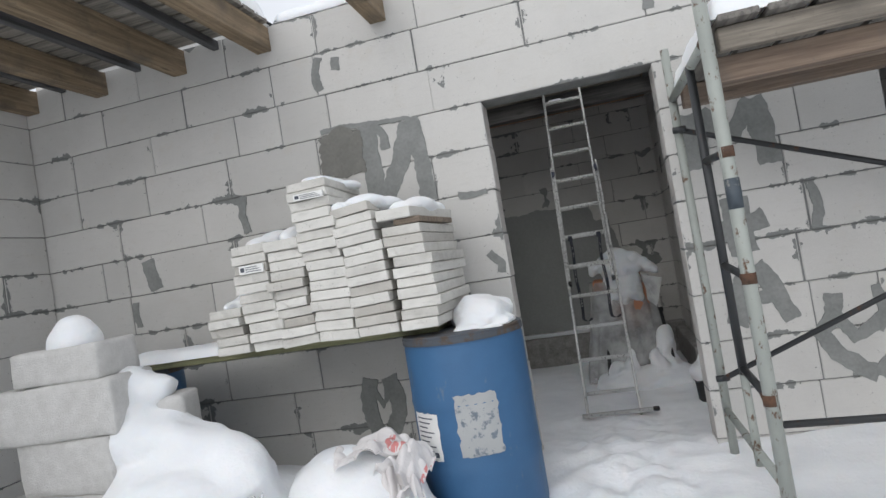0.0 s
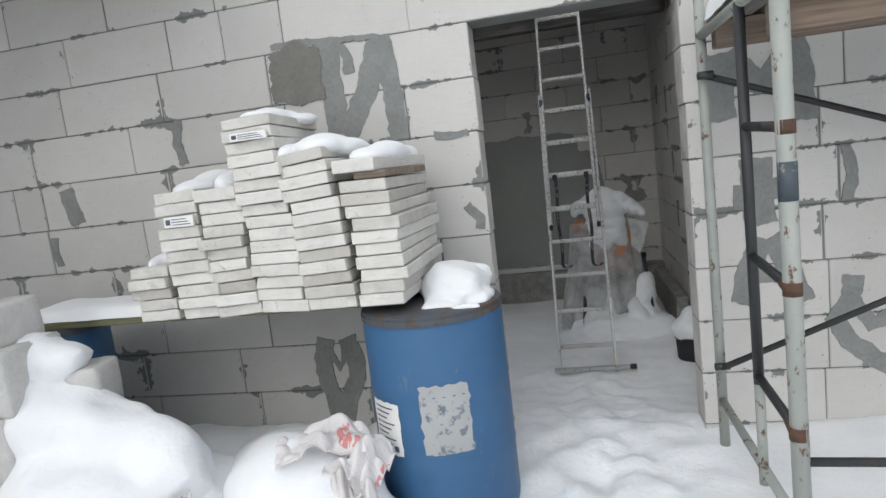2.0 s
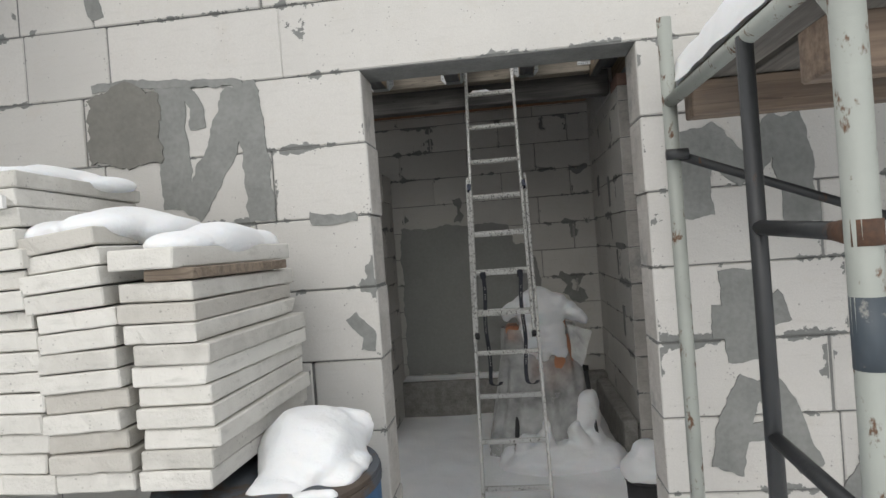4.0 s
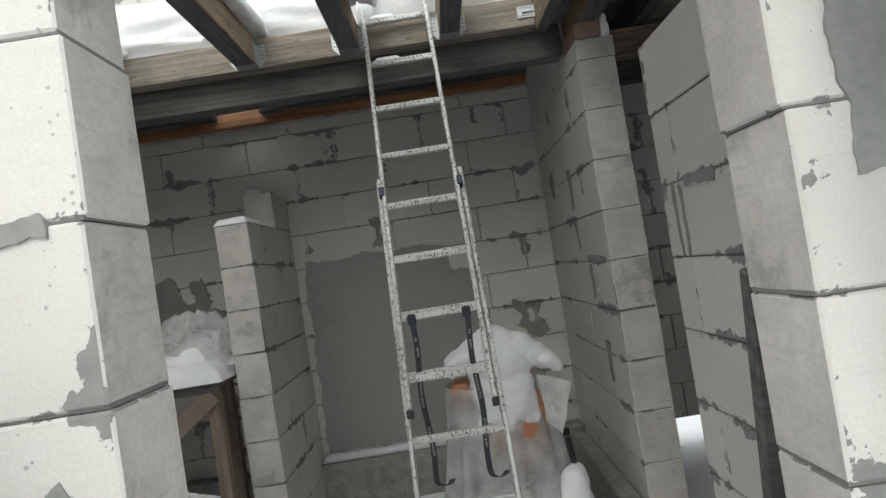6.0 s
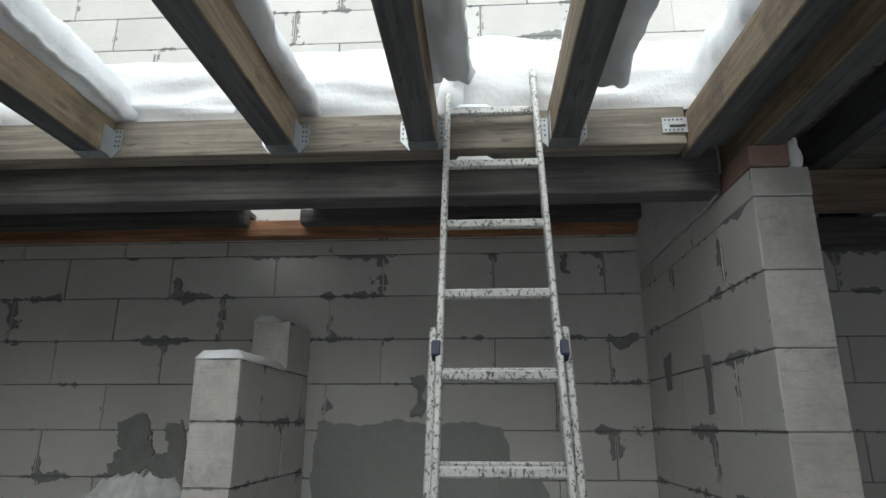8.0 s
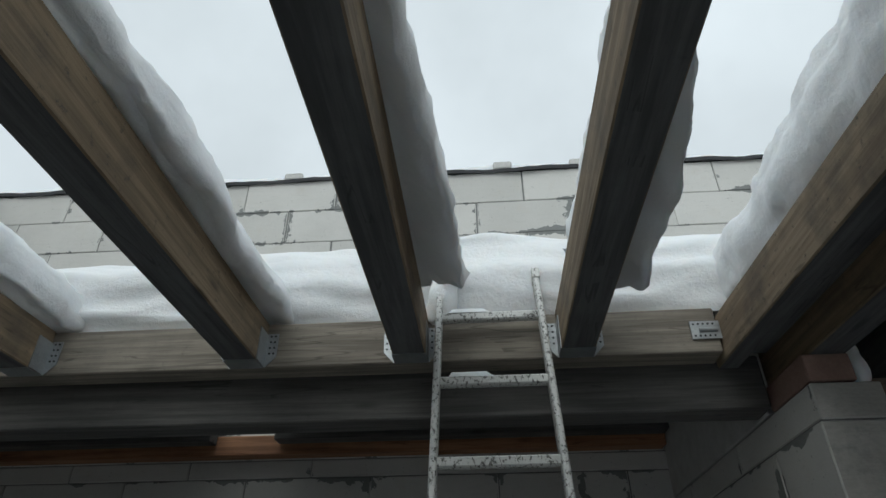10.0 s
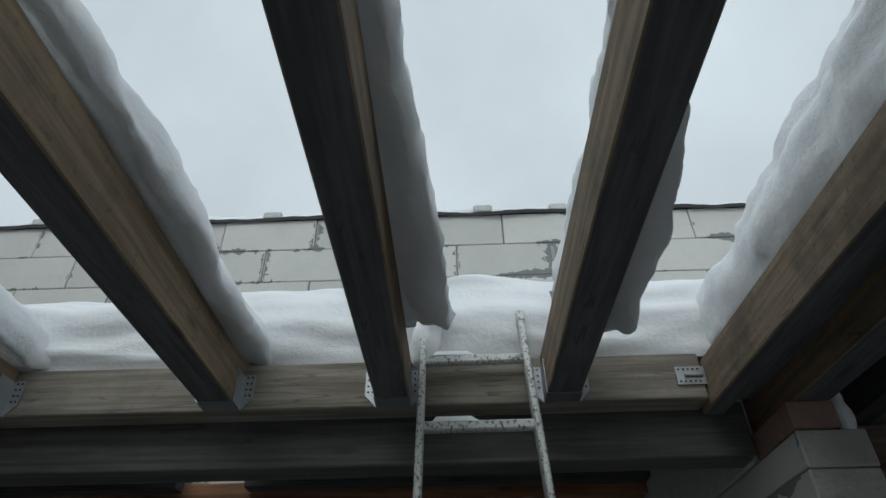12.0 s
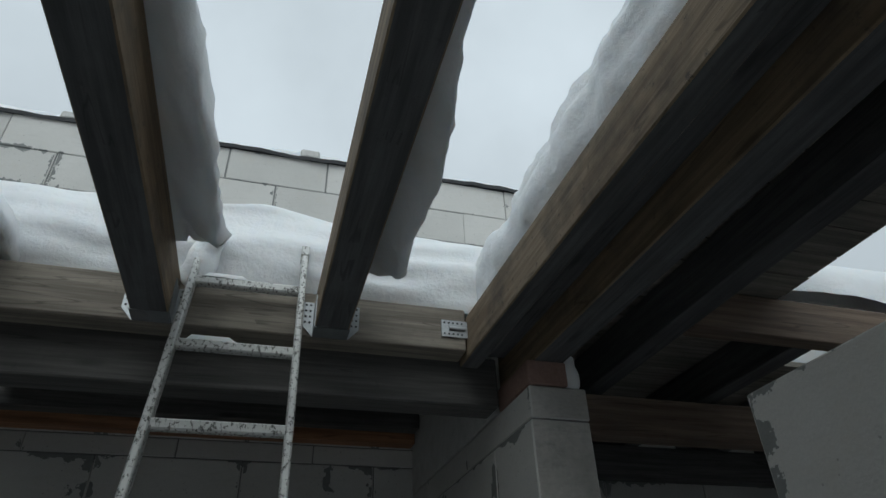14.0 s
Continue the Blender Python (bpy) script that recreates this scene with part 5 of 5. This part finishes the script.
def rail(x_low, x_high, z0, z1, off, wide, deep, material=ALU):
    part("side_rail", bm_beam((x_low, on_ladder(z0, off), z0), (x_high, on_ladder(z1, off), z1), wide, deep, 0.004, up=(0, -1, 0.33)), material, lad)


for sx in (-1, 1):
    rail(0.405 + sx * 0.195, 0.405 + sx * 0.1925, -0.17, 0.80, 0.0, 0.020, 0.050, ALU_CLEAN)
    rail(0.405 + sx * 0.1925, 0.405 + sx * 0.190, 0.80, 1.85, 0.0, 0.022, 0.055)
    rail(0.400 + sx * 0.172, 0.405 + sx * 0.160, 0.86, 2.86, 0.035, 0.020, 0.050)
    part("foot", bm_beam((0.400 + sx * 0.172, on_ladder(0.835, 0.035), 0.835), (0.400 + sx * 0.172, on_ladder(0.865, 0.035), 0.865), 0.026, 0.056, 0.003), RUBBER, lad, "black plastic foot")
    part("head_cap", bm_beam((0.405 + sx * 0.160, on_ladder(2.84, 0.035), 2.84), (0.405 + sx * 0.160, on_ladder(2.885, 0.035), 2.885), 0.026, 0.058, 0.003), ALU, lad)
    part("clip", bm_beam((0.405 + sx * 0.178, on_ladder(1.76, 0.04), 1.76), (0.405 + sx * 0.178, on_ladder(1.82, 0.04), 1.805), 0.026, 0.054, 0.004), CLIP, lad, "dark blue plastic clip")
part("stabiliser_bar", bm_beam((0.17, 1.352, -0.135), (0.69, 1.352, -0.130), 0.04, 0.024, 0.003), ALU_CLEAN, lad)
part("end_cap", bm_beam((0.691, 1.352, -0.130), (0.735, 1.352, -0.129), 0.043, 0.027, 0.003), RUBBER, lad, "black plastic end cap")
z = 1.725 - 0.245 * 7
while z < 1.80:
    part("rung", bm_beam((0.215, on_ladder(z, 0.0), z), (0.595, on_ladder(z, 0.0), z), 0.03, 0.026, 0.005), ALU if z > 0.7 else ALU_CLEAN, lad)
    z += 0.245
for z in [0.98 + 0.245 * i for i in range(8)]:
    part("rung", bm_beam((0.236, on_ladder(z, 0.035), z), (0.566, on_ladder(z, 0.035), z), 0.03, 0.028, 0.005), ALU, lad)


def strap(x, seed):
    """A printed lashing strap hanging from a rung and curling at its end."""
    bm = bmesh.new()
    pts = [(x + 0.006 * math.sin(i * 0.6 + seed), on_ladder(1.22, 0.07) - 0.02 * math.sin(i * 0.35), 1.225 - 0.042 * i) for i in range(17)]
    px, py, pz = pts[-1]
    pts += [(px + 0.035 * (1 - math.cos(a)), py - 0.02, pz - 0.03 * math.sin(a)) for a in (0.5, 1.1, 1.7, 2.3, 2.9)]
    rings = [[bm.verts.new((px + dx, py + dy, pz)) for dx, dy in ((-0.012, -0.0015), (0.012, -0.0015), (0.012, 0.0015), (-0.012, 0.0015))] for px, py, pz in pts]
    for a, b in zip(rings, rings[1:]):
        for k in range(4):
            bm.faces.new((a[k], b[k], b[(k + 1) % 4], a[(k + 1) % 4]))
    bm.faces.new(rings[0])
    bm.faces.new(rings[-1][::-1])
    st = part("strap", bm, STRAP, lad, "dark printed lashing strap")
    for i in range(2, 15):
        if i % 5 in (1, 2, 3):
            ax, ay, az = pts[i]
            for k in range(4):
                part("print_bar", bm_box(ax - 0.0045, ax + 0.0045, ay - 0.0035, ay - 0.0022, az - 0.010 * k - 0.0035, az - 0.010 * k), ALU, st, "pale print on the strap")
    part("strap_knot", bm_beam((x - 0.018, on_ladder(1.21, 0.045), 1.215), (x + 0.018, on_ladder(1.21, 0.045), 1.215), 0.05, 0.045, 0.006), STRAP, st)


strap(0.285, 0.0)
strap(0.515, 2.0)
for z in (2.45, 2.695):
    snow_cap("snow_cap", 0.27, 0.40, on_ladder(z, 0.035) - 0.018, on_ladder(z, 0.035) + 0.012, z + 0.014, 0.016, "bit of snow on a ladder rung", z, 0.002, 8, 6)

# ---- cement mixer under plastic and snow ----
mix = thing("cement_mixer", (0.70, 2.50, -0.15), "orange cement mixer wrapped in clear plastic under snow", "cement mixer")
bm = bmesh.new()
prof = [(0.09, 0.33), (0.14, 0.36), (0.178, 0.43), (0.178, 0.54), (0.15, 0.68), (0.12, 0.80), (0.125, 0.82)]
rings = [[bm.verts.new((0.72 + r * math.cos(a), 2.50 + r * math.sin(a) - 0.15 * (z - 0.4), z)) for a in (2 * math.pi * i / 36 for i in range(36))] for r, z in prof]
for p, q in zip(rings, rings[1:]):
    for i in range(36):
        bm.faces.new((p[i], p[(i + 1) % 36], q[(i + 1) % 36], q[i]))
bm.faces.new(rings[0][::-1])
part("mixing_drum", bm, ORANGE, mix, "orange enamelled mixing drum", True)
part("gear_ring", bm_tube((0.72, 2.49, 0.445), (0.72, 2.485, 0.465), 0.184, 36), RUBBER, mix)
part("motor_box", bm_box(0.41, 0.51, 2.40, 2.60, 0.68, 0.80, 0.02), ORANGE, mix, "orange motor housing")
for a, b in (((0.48, 2.40, 0.45), (0.42, 2.20, -0.16)), ((0.48, 2.60, 0.45), (0.42, 2.85, -0.16)), ((0.96, 2.40, 0.45), (1.0, 2.2, -0.16)), ((0.96, 2.60, 0.45), (1.0, 2.85, -0.16))):
    part("leg", bm_tube(a, b, 0.016, 12), DARK_TUBE, mix, "dark steel leg", True)
part("yoke", bm_tube((0.46, 2.5, 0.45), (0.99, 2.5, 0.45), 0.022, 12), DARK_TUBE, mix, "dark steel yoke", True)


def drape(cx, cy, z0, z1, r0, r1, folds, seed, a0=0.0, a1=2 * math.pi):
    """A hanging sheet of plastic with upright folds, between two heights and radii."""
    bm = bmesh.new()
    na, nz = 72, 16
    g = []
    for i in range(na + 1):
        a = a0 + (a1 - a0) * i / na
        row = []
        for j in range(nz + 1):
            t = j / nz
            r = r0 + (r1 - r0) * t ** 1.3 + 0.03 * t * math.sin(a * folds + seed + 1.5 * noise.noise(Vector((a * 2, t * 2, seed)))) + 0.025 * noise.noise(Vector((a * 5, t * 4, seed)))
            row.append(bm.verts.new((cx + r * math.cos(a), cy + 0.85 * r * math.sin(a), z0 + (z1 - z0) * t + 0.02 * noise.noise(Vector((a * 3, seed, 0))) * t)))
        g.append(row)
    for i in range(na):
        for j in range(nz):
            bm.faces.new((g[i][j], g[i + 1][j], g[i + 1][j + 1], g[i][j + 1]))
    return bm


part("plastic_sheet", drape(0.645, 2.53, 0.78, -0.14, 0.265, 0.40, 13, 1.0), FILM, mix, "clouded clear plastic sheet in folds", True)
bm = bmesh.new()
vs = [bm.verts.new(p) for p in ((0.86, 2.36, 0.80), (1.02, 2.32, 0.76), (0.985, 2.30, 0.66), (0.92, 2.28, 0.50), (0.86, 2.30, 0.58))]
bm.faces.new(vs)
bmesh.ops.triangulate(bm, faces=bm.faces)
bmesh.ops.subdivide_edges(bm, edges=bm.edges, cuts=5, use_grid_fill=True)
for v in bm.verts:
    v.co += wobble(v.co, 0.02, 9.0)
part("plastic_flap", bm, FILM, mix, "stiff flap of clear plastic")
robe = [(0.64, 2.46, 0.90, 0.155, 0.17, 0.17), (0.65, 2.44, 0.86, 0.175, 0.18, 0.13), (0.65, 2.41, 0.76, 0.175, 0.17, 0.11), (0.655, 2.39, 0.70, 0.165, 0.165, 0.10), (0.66, 2.38, 0.655, 0.16, 0.16, 0.07)]
robe += [(0.525 + 0.045 * i, 2.28 + 0.02 * abs(i - 3), 0.605 + 0.018 * (i * 5 % 3), 0.032, 0.05, 0.045) for i in range(7)]
robe += [(0.55, 2.45, 0.955, 0.10, 0.12, 0.075), (0.48, 2.43, 0.925, 0.08, 0.11, 0.06), (0.43, 2.42, 0.905, 0.05, 0.10, 0.05), (0.41, 2.42, 0.875, 0.03, 0.08, 0.045)]
robe += [(0.76, 2.45, 0.945, 0.10, 0.12, 0.085), (0.83, 2.44, 0.90, 0.085, 0.10, 0.07), (0.89, 2.43, 0.86, 0.065, 0.09, 0.055), (0.94, 2.42, 0.825, 0.04, 0.07, 0.045)]
snow_lump("mixer_snow", robe, "thick soft snow sitting on the wrapped mixer", 0.016, 0.011, 7.0, smoothing=6)
mix.location.x -= 0.02
snow_lump("snow_heap", [(0.72, 2.25, -0.12, 0.45, 0.25, 0.14), (0.84, 2.18, 0.0, 0.08, 0.07, 0.16), (0.83, 2.16, 0.10, 0.04, 0.04, 0.09), (0.60, 2.17, 0.0, 0.08, 0.06, 0.13), (0.61, 2.16, 0.10, 0.035, 0.035, 0.10), (0.48, 2.18, -0.02, 0.07, 0.06, 0.13), (0.92, 2.34, 0.10, 0.085, 0.09, 0.16), (0.93, 2.36, 0.20, 0.06, 0.07, 0.13), (0.93, 2.30, -0.02, 0.09, 0.1, 0.12), (0.45, 2.3, -0.1, 0.15, 0.15, 0.1)], "snow heaped round the foot of the mixer", 0.026, 0.011, 8.0, smoothing=3)
# black bucket added to draw the dark shadow below this snow lump
bk = thing("bucket", (1.165, 1.54, -0.15), "black bucket added as the dark shadow under a cap of snow", "bucket")
part("body", bm_tube((1.165, 1.54, -0.16), (1.165, 1.54, 0.01), 0.125, 24, r2=0.135), RUBBER, bk, "", True)
part("rim", bm_tube((1.165, 1.54, 0.005), (1.165, 1.54, 0.022), 0.142, 24), RUBBER, bk, "", True)
snow_lump("snow_lump", [(1.165, 1.54, 0.06, 0.165, 0.150, 0.10), (1.10, 1.50, 0.06, 0.09, 0.09, 0.09), (1.17, 1.56, 0.14, 0.10, 0.1, 0.08)], "cap of snow over the bucket added as its shadow", 0.012, 0.014, 3.0)
snow_lump("snow_heap", [(1.25, 1.85, -0.08, 0.2, 0.2, 0.12), (1.5, 1.8, -0.08, 0.4, 0.3, 0.14)], "snow drift in the side opening", 0.012, 0.018, 9.0)

# ---- trestle table with plastic and snow in the left bay ----
tab = thing("trestle_table", (-1.45, 3.0, -0.15), "rough timber trestle table under snow and plastic", "table")
part("tabletop", bm_box(-2.1, -0.86, 2.62, 3.45, 0.955, 0.985, 0.003), TABLE_X, tab)
part("apron", bm_box(-2.1, -0.86, 2.60, 2.625, 0.93, 0.985, 0.003), DARK_X, tab, "dark front board")
for x, y in ((-0.92, 2.66), (-1.08, 3.3), (-2.05, 2.66), (-2.05, 3.3)):
    part("leg", bm_box(x - 0.035, x + 0.035, y - 0.03, y + 0.03, -0.17, 0.955, 0.004), TABLE_Z, tab)
part("brace", bm_beam((-0.90, 2.615, 0.92), (-1.72, 2.615, 0.33), 0.025, 0.10), SAWN, tab)
part("stretcher", bm_beam((-2.05, 2.70, 0.634), (-0.90, 2.70, 0.25), 0.035, 0.075), SAWN, tab)
snow_cap("snow_cap", -2.12, -0.845, 2.58, 3.46, 0.986, 0.115, "thick snow on the trestle table", 15.0, 0.004, soft=1.5)


def frozen_sheet(ox, oy, oz, wide, deep, high, turn, seed):
    """Stiff plastic sheet frozen in broad ridged folds."""
    bm = bmesh.new()
    nu, nv = 60, 40
    g = []
    for i in range(nu + 1):
        row = []
        for j in range(nv + 1):
            u, w = i / nu - 0.5, j / nv - 0.5
            p = Vector((u * 3.0 + seed, w * 2.2 + 0.6 * u, seed))
            fold = 1 - 2.2 * abs(noise.noise(p))
            small = 1 - 2 * abs(noise.noise(p * 2.7 + Vector((4, 0, 0))))
            edge = max(0.0, 1 - (2 * abs(u)) ** 3) * max(0.0, 1 - (2 * abs(w)) ** 3)
            z = high * edge * (0.55 + 0.45 * fold + 0.16 * small)
            row.append(bm.verts.new((wide * u + 0.15 * z, deep * w - 0.2 * z, z)))
        g.append(row)
    for i in range(nu):
        for j in range(nv):
            bm.faces.new((g[i][j], g[i + 1][j], g[i + 1][j + 1], g[i][j + 1]))
    bmesh.ops.transform(bm, matrix=pose(ox, oy, oz, 0, 0, turn), verts=bm.verts)
    solid("plastic_sheet", bm, FILM, "stiff clear plastic sheet frozen in folds on the table", "plastic sheet")


frozen_sheet(-1.15, 2.98, 1.05, 0.72, 0.52, 0.30, 10, 2.0)
frozen_sheet(-1.60, 2.90, 1.05, 0.55, 0.46, 0.22, -8, 5.0)
snow_lump("snow_lump", [(-2.0 + 0.05 * i, 2.70, 0.617 + -0.3333 * 0.05 * i + 0.036, 0.05, 0.022, 0.016 + 0.004 * math.sin(i * 1.7)) for i in range(21)] + [(-0.955, 2.69, 0.319, 0.045, 0.04, 0.03)], "thin snow lying along the table stretcher", 0.004, 0.007, 16.0, smoothing=3)
for s_x0, s_x1, s_z in ((-0.812, -0.622, 1.847),):
    snow_cap("snow_cap", s_x0 - 0.005, s_x1 + 0.004, 2.725, 3.335, s_z, 0.035, "snow on top of the half-built wall", 17.0, 0.004)
snow_cap("snow_cap", -0.81, -0.70, 3.345, 3.55, 2.097, 0.03, "snow on top of the half-built wall", 18.0, 0.004)

snow_lump("snow_lump", [(-1.05, 2.92, 1.10, 0.16, 0.2, 0.13), (-1.25, 2.76, 1.09, 0.2, 0.1, 0.06), (-1.5, 2.74, 1.08, 0.2, 0.1, 0.05), (-1.42, 2.95, 1.22, 0.10, 0.1, 0.06)], "snow blown over the plastic on the table", 0.03, 0.016, 12.0)

# ---- side room ----
shelf = thing("plank_shelf", (2.4, 0.55, 0.92), "snow-covered planks behind the window", "shelf")
part("board", bm_beam((1.70, 0.75, 0.99), (3.4, 0.45, 0.97), 0.24, 0.03), DARK_X, shelf)
for x in (1.75, 3.3):
    part("leg", bm_box(x - 0.03, x + 0.03, 0.55, 0.61, -0.17, 0.965), TABLE_Z, shelf)
snow_lump("snow_lump", [(2.0 + 0.22 * i, 0.68 - 0.04 * i, 1.005, 0.17, 0.11, 0.035) for i in range(7)] + [(2.75, 0.55, 1.04, 0.09, 0.08, 0.05)], "snow on the planks behind the window", 0.01, 0.016, 2.0)
drum(2.50, 1.15, -0.17, 1.0, 0.285, "dark blue drum standing in the side room")
big_block(2.35, 2.56, 0.28, 0.46, 0.80, 0.93, 20, "broken block wrapped in film on the window sill", 8.0)
snow_cap("snow_cap", 1.96, 3.28, 0.02, 0.175, 0.802, 0.045, "snow on the window sill", 19.0, 0.0)
pal = thing("pallet", (1.75, 3.2, -0.15), "dark wooden pallets leaning in the side room", "pallet")
for i in range(7):
    part("slat", bm_beam((2.10, 2.98, 0.0 + 0.13 * i), (2.85, 3.05, 0.0 + 0.13 * i), 0.022, 0.085), DARK_X, pal)
for x in (2.12, 2.46, 2.82):
    part("bearer", bm_beam((x, 3.03, -0.16), (x, 3.09, 0.86), 0.09, 0.05, up=(0, 1, 0)), DARK_X, pal)
solid("leaning_plank", bm_beam((1.13, 0.70, -0.15), (0.993, 0.207, 1.335), 0.12, 0.03, up=(0, 1, 0.35)), DARK_X, "dark brown plank standing behind the door jamb", "plank")

# shrubs far beyond the missing block
bm = bmesh.new()
for i in range(60):
    c = Vector((9 + 3 * random.random(), -2 + 14 * random.random(), 2.2 * random.random()))
    bmesh.ops.create_icosphere(bm, subdivisions=1, radius=0.35 + 0.4 * random.random(), matrix=Matrix.Translation(c))
for v in bm.verts:
    v.co += wobble(v.co, 0.25, 3.0)
solid("far_shrubs", bm, HEDGE, "far green shrubs beyond the house", "shrubs", "", "stuff")
